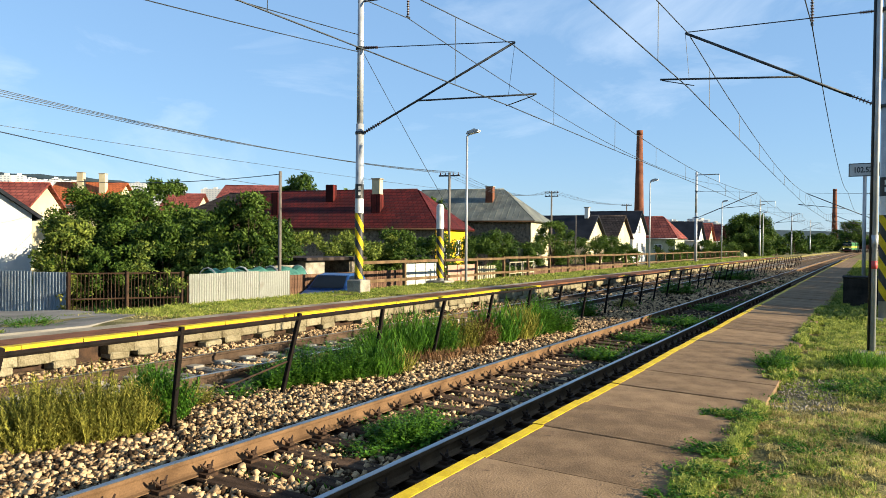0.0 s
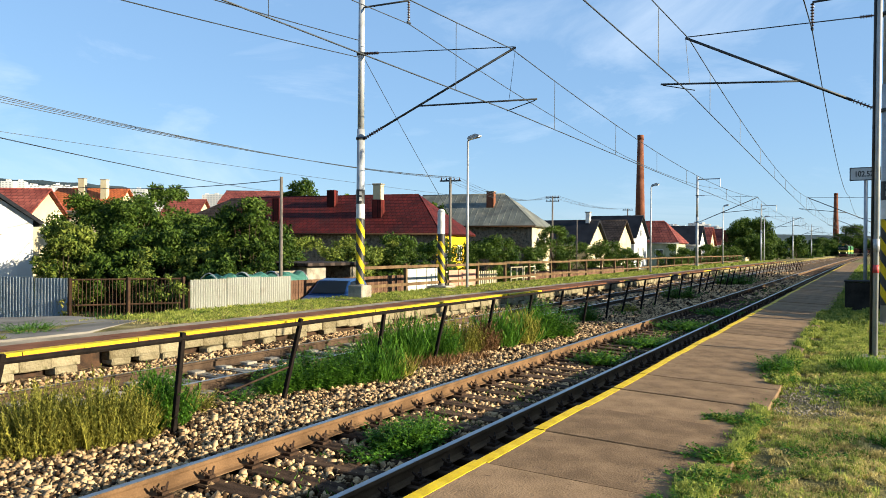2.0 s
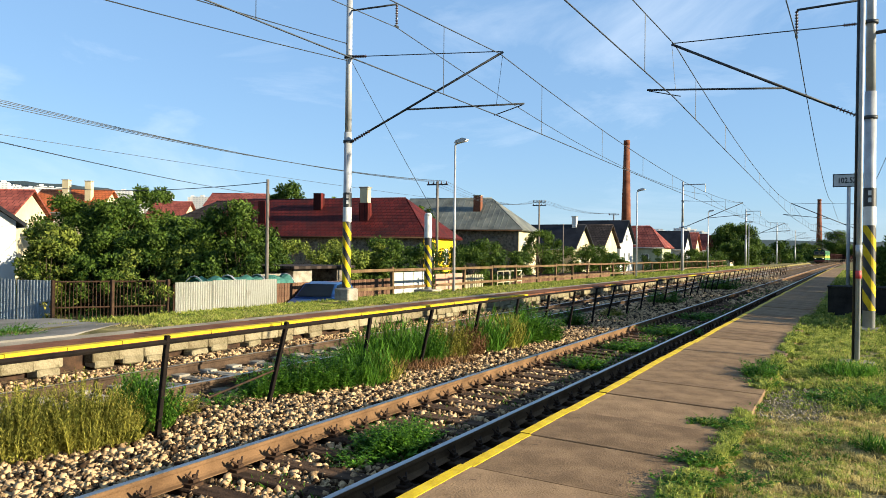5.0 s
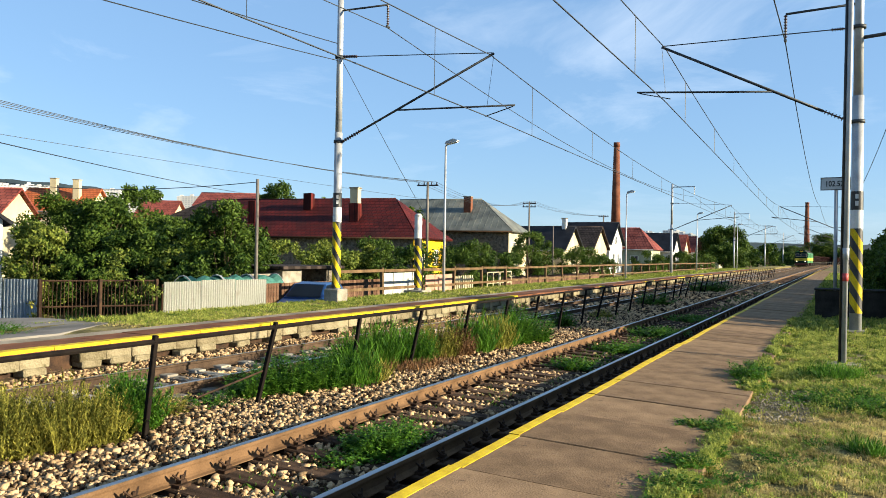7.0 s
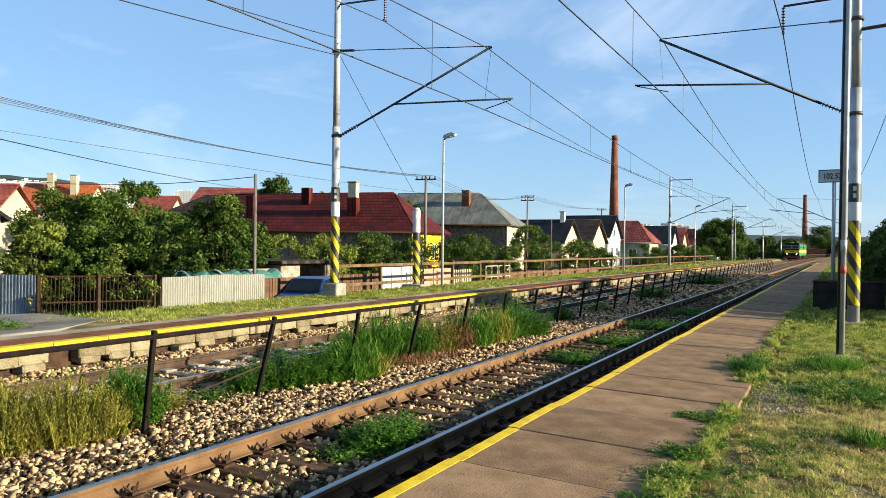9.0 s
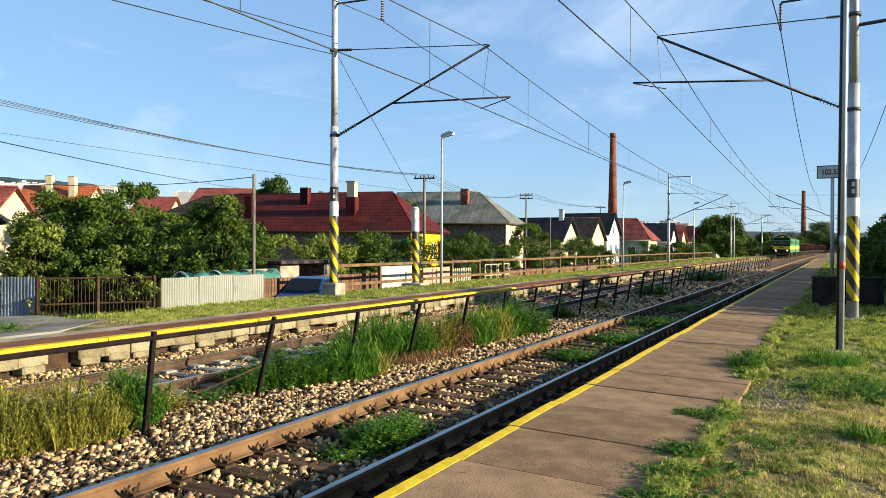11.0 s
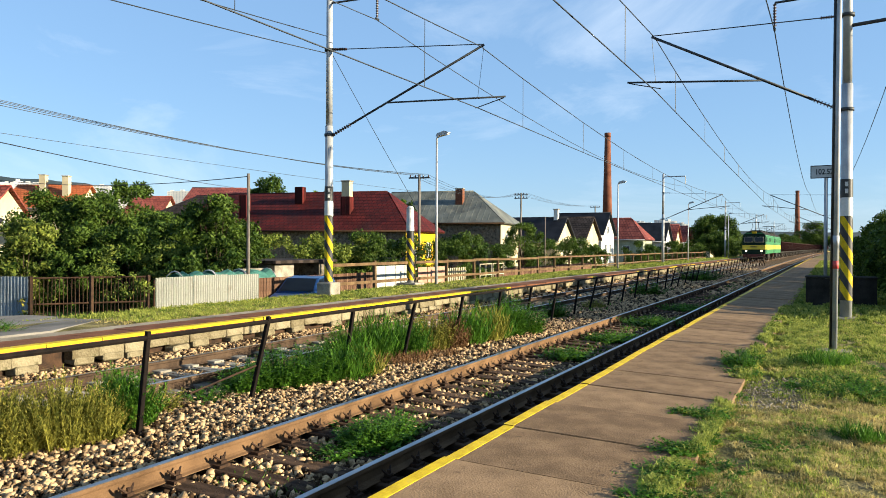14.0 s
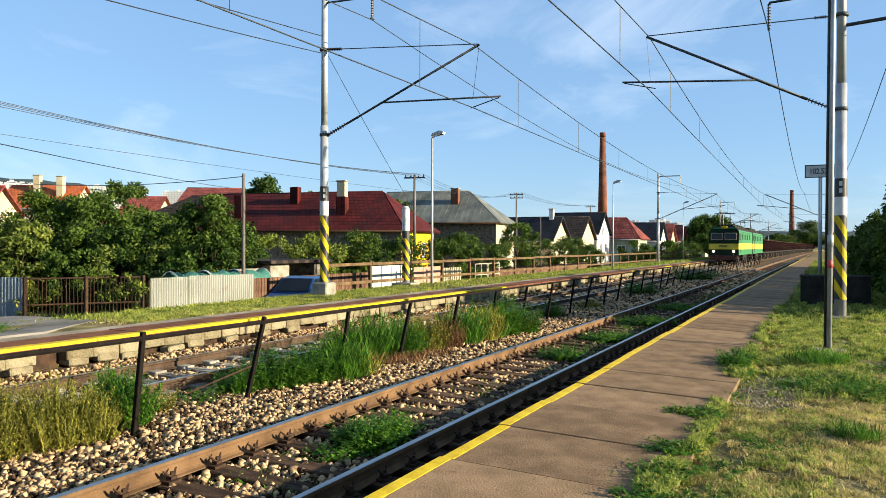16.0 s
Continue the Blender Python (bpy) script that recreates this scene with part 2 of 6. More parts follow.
UNDER = mat("running_gear", (0.012, 0.0104, 0.0096), (0.0382, 0.0323, 0.0272), 0.8, 3, 20, 0.3)
LAMPGLOW = plain("headlight", (1.0, 0.88, 0.6), 0.3, 0, 1.2)
HILL = mat("far_hills", (0.021, 0.0375, 0.045), (0.0562, 0.075, 0.075), 1.0, 0.004, 0.03, 0)
BLOCKS = mat("far_flats", (0.375, 0.375, 0.375), (0.495, 0.488, 0.473), 0.9, 0.02, 0.2, 0, per_object=0.4)


# ---------------------------------------------------------------- building helpers
for m, size in ((RED_ROOF, 0.42), (BROWN_ROOF, 0.4), (ORANGE_ROOF, 0.5), (SALMON_ROOF, 0.5)):
    tiled(m, size)


def bend(y):
    """How far the line has swung to the right at y."""
    c = min(y, 400)
    return 3.5e-5 * y * y + (6e-4 * (c - 270) ** 2 + 0.156 * (y - c) if y > 270 else 0.0)


def heading(y):
    d = 7e-5 * y + (1.2e-3 * (min(y, 400) - 270) if y > 270 else 0.0)
    return -math.degrees(math.atan(d))


def mesh_object(name, bm, material, smooth=False):
    me = bpy.data.meshes.new(name)
    bm.normal_update()
    bm.to_mesh(me)
    bm.free()
    for m in (material if isinstance(material, (list, tuple)) else [material]):
        me.materials.append(m)
    if smooth:
        for p in me.polygons:
            p.use_smooth = True
    return new(name, me)


def part(name, bm, material, parent=None, label="", smooth=False):
    ob = mesh_object(name, bm, material, smooth)
    if parent is not None:
        ob.parent = parent
    if label:
        ob["label"] = label
    return ob


def share(name, me, parent, m):
    """One more piece on the same mesh data."""
    ob = new(name, me)
    ob.parent = parent
    ob.matrix_basis = m
    return ob


def thing(name, label, category, m=None, group="", kind=""):
    ob = new(name)
    ob.empty_display_size = 0.2
    if m is not None:
        ob.matrix_basis = m
    return tagged(ob, label, category, group, kind)


def box(bm, x0, x1, y0, y1, z0, z1, bevel=0.0, mi=0):
    vs = [bm.verts.new((x, y, z)) for x in (x0, x1) for y in (y0, y1) for z in (z0, z1)]
    fs = [bm.faces.new([vs[i] for i in q]) for q in ((0, 1, 3, 2), (4, 6, 7, 5), (0, 4, 5, 1), (2, 3, 7, 6), (0, 2, 6, 4), (1, 5, 7, 3))]
    for f in fs:
        f.material_index = mi
    if bevel:
        es = list({e for f in fs for e in f.edges})
        r = bmesh.ops.bevel(bm, geom=es, offset=bevel, segments=1, affect="EDGES")
        for f in r["faces"]:
            f.material_index = mi
    return fs


def boxed(*args, **kw):
    bm = bmesh.new()
    box(bm, *args, **kw)
    return bm


def tube(bm, p, q, r0, r1=None, n=8, cap=True, mi=0):
    p, q = Vector(p), Vector(q)
    r1 = r0 if r1 is None else r1
    rot = (q - p).to_track_quat("Z", "Y").to_matrix()
    rings = []
    for c, r in ((p, r0), (q, r1)):
        rings.append([bm.verts.new(c + rot @ Vector((r * math.cos(2 * math.pi * i / n), r * math.sin(2 * math.pi * i / n), 0))) for i in range(n)])
    for i in range(n):
        f = bm.faces.new((rings[0][i], rings[0][(i + 1) % n], rings[1][(i + 1) % n], rings[1][i]))
        f.material_index, f.smooth = mi, n > 6
    if cap:
        bm.faces.new(rings[0][::-1]).material_index = mi
        bm.faces.new(rings[1]).material_index = mi


def tubed(*args, **kw):
    bm = bmesh.new()
    tube(bm, *args, **kw)
    return bm


def polyline_tube(bm, pts, r, n=5):
    """One unbroken round wire through the points."""
    pts = [Vector(p) for p in pts]
    rings = []
    for i, p in enumerate(pts):
        d = pts[min(i + 1, len(pts) - 1)] - pts[max(i - 1, 0)]
        rot = d.to_track_quat("Z", "Y").to_matrix()
        rings.append([bm.verts.new(p + rot @ Vector((r * math.cos(2 * math.pi * k / n), r * math.sin(2 * math.pi * k / n), 0))) for k in range(n)])
    for a, b in zip(rings, rings[1:]):
        for k in range(n):
            bm.faces.new((a[k], a[(k + 1) % n], b[(k + 1) % n], b[k]))


def prism(bm, outline, y0, y1, mi=0):
    """An outline in x, z drawn out along y."""
    a = [bm.verts.new((x, y0, z)) for x, z in outline]
    b = [bm.verts.new((x, y1, z)) for x, z in outline]
    n = len(a)
    for i in range(n):
        bm.faces.new((a[i], a[(i + 1) % n], b[(i + 1) % n], b[i])).material_index = mi
    bm.faces.new(a[::-1]).material_index = mi
    bm.faces.new(b).material_index = mi
    bmesh.ops.recalc_face_normals(bm, faces=bm.faces)


def soup(name, verts, faces, material):
    me = bpy.data.meshes.new(name)
    verts, faces = np.asarray(verts, np.float32), np.asarray(faces, np.int32)
    k = faces.shape[1]
    me.vertices.add(len(verts))
    me.vertices.foreach_set("co", verts.ravel())
    me.loops.add(faces.size)
    me.loops.foreach_set("vertex_index", faces.ravel())
    me.polygons.add(len(faces))
    me.polygons.foreach_set("loop_start", np.arange(len(faces), dtype=np.int32) * k)
    me.update(calc_edges=True)
    me.validate()
    me.materials.append(material)
    return new(name, me)

# ---------------------------------------------------------------- ground and tracks
NEAR_L, NEAR_R, FAR_L, FAR_R = -5.14, -3.61, -9.73, -8.23
Z_NL, Z_NR, Z_F = -0.25, -0.30, -0.26


def build_ground():
    prof = [(-3000, -3, 0), (-300, -1.2, 0), (-60, -0.85, 0), (-22, -0.85, 0), (-16.4, -0.8, 0), (-15.5, -0.25, 0), (-14.6, 0.0, 0), (-13.9, 0.09, 0), (-12.4, 0.11, 0), (-11.7, 0.07, 0), (-11.1, 0.0, 0),
            (-11.05, -0.30, 1), (-10.7, -0.34, 1), (-10.45, -0.37, 1), (-10.1, -0.40, 1), (-9.85, -0.46, 1), (-9.2, -0.5, 1), (-8.0, -0.5, 1), (-7.4, -0.5, 1), (-6.6, -0.5, 1), (-5.7, -0.45, 1), (-4.9, -0.49, 1), (-3.7, -0.53, 1), (-3.5, -0.56, 1), (-3.3, -0.72, 1), (-2.76, -0.75, 0),
            (-2.72, -0.16, 0), (-1.2, -0.14, 0), (0.0, -0.09, 0), (3.0, -0.12, 0), (12, -0.2, 0), (60, -0.5, 0), (300, -1.2, 0), (3000, -3, 0)]
    ys = [-3000, -300, -80, -40] + [-20 + 2.0 * i for i in range(60)] + [100 + 6.0 * i for i in range(42)] + [360, 420, 600, 1200, 3200]
    bm = bmesh.new()
    grid = []
    for y in ys:
        b = bend(min(max(y, 0), 420))
        row = []
        for x, z, _ in prof:
            wob = 0.03 * noise.noise((x * 0.7, y * 0.25, 0)) if -60 < x < -11 else 0
            row.append(bm.verts.new((x + (b if abs(x) < 400 else 0), y, z + wob)))
        grid.append(row)
    for i in range(len(ys) - 1):
        for j in range(len(prof) - 1):
            f = bm.faces.new((grid[i][j], grid[i][j + 1], grid[i + 1][j + 1], grid[i + 1][j]))
            f.material_index = 1 if prof[j][2] == 1 else 0
    tagged(mesh_object("ground", bm, [GRASS_G, BALLAST_G]), "grassy soil with a stony railway bed", "ground", kind="structure")


def rail_outline(x, z):
    half = [(0.036, 0), (0.037, -0.025), (0.033, -0.04), (0.009, -0.05), (0.008, -0.125), (0.03, -0.142), (0.07, -0.152), (0.07, -0.16)]
    return [(x + a, z + b) for a, b in half] + [(x - a, z + b) for a, b in reversed(half)]


def sweep(bm, outline, ys, mi=0):
    rings = [[bm.verts.new((x + bend(y), y, z)) for x, z in outline] for y in ys]
    n = len(outline)
    for a, b in zip(rings, rings[1:]):
        for i in range(n):
            bm.faces.new((a[i], a[(i + 1) % n], b[(i + 1) % n], b[i])).material_index = mi
    bm.faces.new(rings[0]).material_index = mi
    bm.faces.new(rings[-1][::-1]).material_index = mi


RAIL_YS = [-12 + 3.0 * i for i in range(75)] + [214 + 8.0 * i for i in range(27)]


def build_track(label, xl, zl, xr, zr, step, y0, material, w, tilt):
    track = thing("railway_track", label, "railway track")
    for x, z in ((xl, zl), (xr, zr)):
        bm = bmesh.new()
        sweep(bm, rail_outline(x, z), RAIL_YS)
        rail = part("rail", bm, RAIL_DARK if material is SLEEPER_C else RAIL_RUST, track, "rust-brown steel rail")
        bm = bmesh.new()
        sweep(bm, [(x - 0.031, z + 0.004), (x + 0.031, z + 0.004), (x + 0.031, z - 0.002), (x - 0.031, z - 0.002)], RAIL_YS)
        part("rail_head", bm, RAIL_TOP, rail, "worn shiny running surface")
    c = (xl + xr) / 2
    zc = (zl + zr) / 2 - 0.163
    bm = bmesh.new()
    if material is SLEEPER_C:
        prism(bm, [(-w / 2 - 0.03, -0.2), (w / 2 + 0.03, -0.2), (w / 2, 0.0), (-w / 2, 0.0)], -1.25, 1.25)
        for v in bm.verts:
            v.co.x, v.co.y = v.co.y, -v.co.x
        for s in (-1, 1):
            box(bm, s * 0.75 - 0.2, s * 0.75 + 0.2, -w / 2 + 0.01, w / 2 - 0.01, -0.02, 0.035, 0.012)
    else:
        box(bm, -1.25, 1.25, -w / 2, w / 2, -0.18, 0.0, 0.012)
    first = mesh_object("sleeper", bm, material)
    first.parent = track
    first.matrix_basis = pose(c + bend(y0), y0, zc, 0, tilt, heading(y0))
    # fastening: baseplate, bolt and clamp on each side of a rail
    bm = bmesh.new()
    box(bm, -0.045, 0.045, -0.07, 0.07, -0.01, 0.028)
    tube(bm, (0, 0, 0.02), (0, 0, 0.1), 0.018, n=6)
    box(bm, -0.03, 0.03, -0.035, 0.035, 0.04, 0.065)
    tube(bm, (0, -0.02, 0.06), (0.03, -0.075, 0.115), 0.016, 0.008, n=5)
    tube(bm, (0, 0.02, 0.06), (0.03, 0.075, 0.115), 0.016, 0.008, n=5)
    clips = bpy.data.meshes.new("rail_clip")
    bm.to_mesh(clips)
    bm.free()
    clips.materials.append(IRON)
    def fasten(ob):
        for s in (-1, 1) if material is not SLEEPER_C else ():
            for side in (-1, 1):
                share("rail_clip", clips, ob, pose(s * 0.75 + side * 0.11, 0, 0, 0, 0, 0 if side < 0 else 180))
    fasten(first)
    y = y0 + step
    while y < 105:
        ob = share("sleeper", first.data, track, pose(c + bend(y) + random.uniform(-0.03, 0.03), y, zc, 0, tilt, heading(y) + random.uniform(-0.8, 0.8)))
        if y < 45:
            fasten(ob)
        y += step
    return track


def stones(name, n, regions, smin, smax, label, material=None):
    """Loose broken stone: squashed, jittered eight-cornered lumps."""
    rng = np.random.default_rng(5)
    base = np.array([(x, y, z) for x in (-1, 1) for y in (-1, 1) for z in (-1, 1)], float)
    quads = np.array([(0, 1, 3, 2), (4, 6, 7, 5), (0, 4, 5, 1), (2, 3, 7, 6), (0, 2, 6, 4), (1, 5, 7, 3)])
    area = np.array([(r[1] - r[0]) * (r[3] - r[2]) * r[4] for r in regions])
    V, Fc = [], []
    for r, k in zip(regions, (n * area / area.sum()).astype(int)):
        c = rng.uniform(size=(k, 2)) * [r[1] - r[0], r[3] - r[2]] + [r[0], r[2]]
        s = (smin + (smax - smin) * rng.uniform(0, 1, (k, 1, 1)) ** 1.8) * rng.uniform(0.4, 1.0, (k, 1, 3))
        p = base[None] * s * rng.uniform(0.45, 1.0, (k, 8, 3))
        q = rng.normal(size=(k, 4))
        q /= np.linalg.norm(q, axis=1, keepdims=True)
        w, x, y, z = q.T
        R = np.stack([1 - 2 * (y * y + z * z), 2 * (x * y - z * w), 2 * (x * z + y * w), 2 * (x * y + z * w), 1 - 2 * (x * x + z * z), 2 * (y * z - x * w),
                      2 * (x * z - y * w), 2 * (y * z + x * w), 1 - 2 * (x * x + y * y)], -1).reshape(k, 3, 3)
        p = np.einsum("kij,knj->kni", R, p)
        h = r[5] + (r[6] - r[5]) * (c[:, 0] - r[0]) / (r[1] - r[0]) + rng.uniform(-0.03, 0.035, k)
        p += np.stack([c[:, 0] + 3.5e-5 * c[:, 1] ** 2, c[:, 1], h], -1)[:, None]
        V.append(p.reshape(-1, 3))
        Fc.append((quads[None] + 8 * np.arange(k)[:, None, None]).reshape(-1, 4) + (sum(len(v) for v in V[:-1])))
    tagged(soup(name, np.concatenate(V), np.concatenate(Fc), material or STONE), label, "gravel", kind="stuff")


build_ground()
build_track("railway track with rusty rails on old brown sleepers", NEAR_L, Z_NL, NEAR_R, Z_NR, 0.516, -4.0, SLEEPER_W, 0.24, 1.9)
build_track("railway track with rusty rails on pale concrete sleepers", FAR_L, Z_F, FAR_R, Z_F, 0.6, -2.0, SLEEPER_C, 0.26, 0)
stones("ballast", 125000, [(-8.0, -5.26, -5, 1.5, 1.2, -0.44, -0.41), (-5.04, -3.68, -5, 2, 0.9, -0.475, -0.51), (-8.0, -5.26, 1.5, 13, 3.0, -0.44, -0.41), (-8.0, -5.26, 13, 26, 1.6, -0.43, -0.40), (-5.04, -3.68, 2, 13, 1.8, -0.475, -0.51), (-5.04, -3.68, 13, 35, 0.6, -0.475, -0.51),
                         (-10.62, -9.82, 2, 25, 2.4, -0.33, -0.42), (-9.6, -8.3, 2, 25, 1.2, -0.475, -0.475)], 0.020, 0.056, "loose pale brown broken stone ballast between rails")
stones("ballast", 26000, [(-8.0, -5.26, 26, 75, 1.0, -0.43, -0.40), (-5.04, -3.68, 35, 70, 0.6, -0.475, -0.51), (-10.6, -9.85, 25, 70, 0.8, -0.33, -0.42), (-9.6, -8.3, 25, 60, 0.6, -0.47, -0.47)], 0.05, 0.12, "brown broken stone ballast further along the tracks")


# ---------------------------------------------------------------- platforms
def build_platforms():
    near = thing("platform", "brown concrete slab platform with a worn yellow edge line", "platform", kind="structure")
    bm = bmesh.new()
    box(bm, -0.86, 0.86, -0.593, 0.593, -0.1, 0.0, 0.008)
    slab = bpy.data.meshes.new("slab")
    bm.to_mesh(slab)
    bm.free()
    slab.materials.append(SLAB)
    bm = bmesh.new()
    box(bm, -0.05, 0.05, -0.594, 0.594, 0.0005, 0.005)
    line = bpy.data.meshes.new("edge_line")
    bm.to_mesh(line)
    bm.free()
    line.materials.append(YELLOW)
    y = -4.97
    while y < 130:
        x = -1.79 + bend(y)
        s = share("slab", slab, near, pose(x + random.uniform(-0.012, 0.012), y, -0.028 + random.uniform(-0.006, 0.006), random.uniform(-0.25, 0.25), 1.9, heading(y) + random.uniform(-0.3, 0.3)))
        share("edge_line", line, s, pose(-0.803, 0, 0))
        y += 1.2
    bm = bmesh.new()
    sweep(bm, [(-2.58, -0.12), (-2.44, -0.12), (-2.44, -0.6), (-2.58, -0.6)], [-6 + 4.0 * i for i in range(34)])
    part("edge_wall", bm, CONCRETE, near)
    far = thing("platform", "rust-brown slab platform on a pale concrete block wall", "platform", kind="structure")
    bm = bmesh.new()
    box(bm, -0.47, 0.47, -0.497, 0.497, -0.07, 0.0, 0.008)
    slab = bpy.data.meshes.new("slab")
    bm.to_mesh(slab)
    bm.free()
    slab.materials.append(SLAB_RED)
    bm = bmesh.new()
    box(bm, -0.11, 0.1, -0.492, 0.492, 0.0005, 0.006)
    box(bm, 0.1005, 0.106, -0.492, 0.492, -0.045, 0.006)
    line = bpy.data.meshes.new("edge_line")
    bm.to_mesh(line)
    bm.free()
    line.materials.append(YELLOW)
    bm = bmesh.new()
    box(bm, -0.13, 0.13, -0.249, 0.249, -0.235, 0.0, 0.014)
    block = bpy.data.meshes.new("wall_block")
    bm.to_mesh(block)
    bm.free()
    block.materials.append(WALLBLOCK)
    bm = bmesh.new()
    box(bm, -0.13, 0.13, -0.2, 0.2, -0.13, 0.0, 0.025)
    low_block = bpy.data.meshes.new("wall_block")
    bm.to_mesh(low_block)
    bm.free()
    low_block.materials.append(WALLBLOCK)
    # dark iron colour stands in for the shade in the gap under the slabs
    bm = bmesh.new()
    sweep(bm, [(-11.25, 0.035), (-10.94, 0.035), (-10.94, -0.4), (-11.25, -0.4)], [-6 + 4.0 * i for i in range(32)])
    part("back_wall", bm, IRON, far, "recessed support, dark for the shade under the slab")
    bm = bmesh.new()
    sweep(bm, [(-11.95, 0.115), (-11.62, 0.1), (-11.62, -0.2), (-11.95, -0.2)], [-6 + 4.0 * i for i in range(32)])
    part("trodden_path", bm, DIRT, far, "pale trodden dirt path")
    y = -3.0
    while y < 120:
        x = -11.13 + bend(y)
        s = share("slab", slab, far, pose(x + random.uniform(-0.015, 0.015), y, 0.11 + random.uniform(-0.007, 0.006), random.uniform(-0.3, 0.3), random.uniform(-0.25, 0.25), heading(y) + random.uniform(-0.15, 0.15)))
        if y < 27 or random.random() < 0.25:
            share("edge_line", line, s, pose(0.37, 0, 0))
        for half in (-0.25, 0.25):
            if random.random() < 0.97:
                share("wall_block", block, far, pose(-10.87 + bend(y) + random.uniform(-0.02, 0.025), y + half + random.uniform(-0.004, 0.004), 0.035 + random.uniform(-0.022, 0.008), random.uniform(-1.5, 1.5), random.uniform(-5, 5), heading(y) + random.uniform(-1.5, 1.5)))
            if random.random() < 0.5:
                share("wall_block", low_block, far, pose(-10.83 + bend(y) + random.uniform(-0.04, 0.06), y + half * 0.9, -0.19 + random.uniform(-0.03, 0.03), random.uniform(-4, 4), random.uniform(-8, 8), heading(y) + random.uniform(-6, 6)))
        y += 1.0


build_platforms()


# ---------------------------------------------------------------- fence between the tracks
def build_track_fence():
    fence = thing("track_fence", "rusty iron post and rail fence between the tracks", "fence")
    bm = bmesh.new()
    box(bm, -0.027, 0.027, -0.027, 0.027, -0.56, 0.62, 0.006)
    post = bpy.data.meshes.new("post")
    bm.to_mesh(post)
    bm.free()
    post.materials.append(FENCE_IRON)
    tops = []
    for i in range(48):
        y = 1.9 + 2.0 * i - 0.05
        lean = (3, 13, 8)[i - 2] if 2 <= i <= 4 else 10 + random.uniform(-4, 4)
        top = Matrix.Translation((-6.6 + bend(y), y, 0.70 if i < 4 else 0.66)) @ pose(0, 0, 0, -4 + random.uniform(-3, 3), lean, heading(y))
        share("post", post, fence, top @ pose(0, 0, -0.62))
        tops.append((top @ Vector((0, 0, -0.07 if i < 4 else -0.02)), top @ Vector((0, 0, -0.42))))
    for (a, c), (b, d) in zip(tops, tops[1:]):
        part("top_rail", tubed(a, b, 0.03 if a.y < 11 else 0.024, n=6), FENCE_IRON, fence)
        if c.y > 15:
            part("middle_rail", tubed(c, d, 0.022, n=6), FENCE_IRON, fence)
    part("fallen_rail", tubed((-7.0, 6.85, -0.19), (-6.75, 7.86, 0.06), 0.013, n=6), IRON, fence, "fallen bent rail")


build_track_fence()


# ---------------------------------------------------------------- masts, lamps, wires
def striped_bands(parent, r, bands):
    for z0, z1, m, label in bands:
        part("painted_band", tubed((0, 0, z0), (0, 0, z1), r, r * 0.985, n=20, cap=False), m, parent, label)


def spiral_stripes(parent, r, z0, z1, turns, phase=2.6):
    """Slanted black and yellow stripes round a post."""
    n, per = 24, (z1 - z0) / turns
    for k in range(int(turns * 2) + 2):
        bm = bmesh.new()
        lo, hi = z0 + (k - 1) * per / 2, z0 + k * per / 2
        for i in range(n):
            a0, a1 = 2 * math.pi * i / n, 2 * math.pi * (i + 1) / n
            s0, s1 = 0.25 * math.cos(a0 + phase), 0.25 * math.cos(a1 + phase)
            q = [(a0, lo + s0), (a1, lo + s1), (a1, hi + s1), (a0, hi + s0)]
            zs = [min(max(z, z0), z1) for _, z in q]
            if max(zs) - min(zs) < 1e-4:
                continue
            vs = [bm.verts.new((r * math.cos(a), r * math.sin(a), z)) for (a, _), z in zip(q, zs)]
            bm.faces.new(vs)
        bmesh.ops.remove_doubles(bm, verts=bm.verts, dist=1e-5)
        if bm.faces:
            part("stripe", bm, YELLOW if k % 2 else BLACKP, parent, "yellow stripe" if k % 2 else "black stripe")
        else:
            bm.free()


def insulator(name, parent, p, q, r=0.045):
    p, q = Vector(p), Vector(q)
    bm = bmesh.new()
    tube(bm, p, q, 0.02, n=6)
    n = 8
    for i in range(n):
        c = p.lerp(q, (i + 0.5) / n)
        d = (q - p).normalized() * 0.012
        tube(bm, c - d, c + d, r, r * 0.7, n=8)
    return part(name, bm, PORCELAIN, parent)


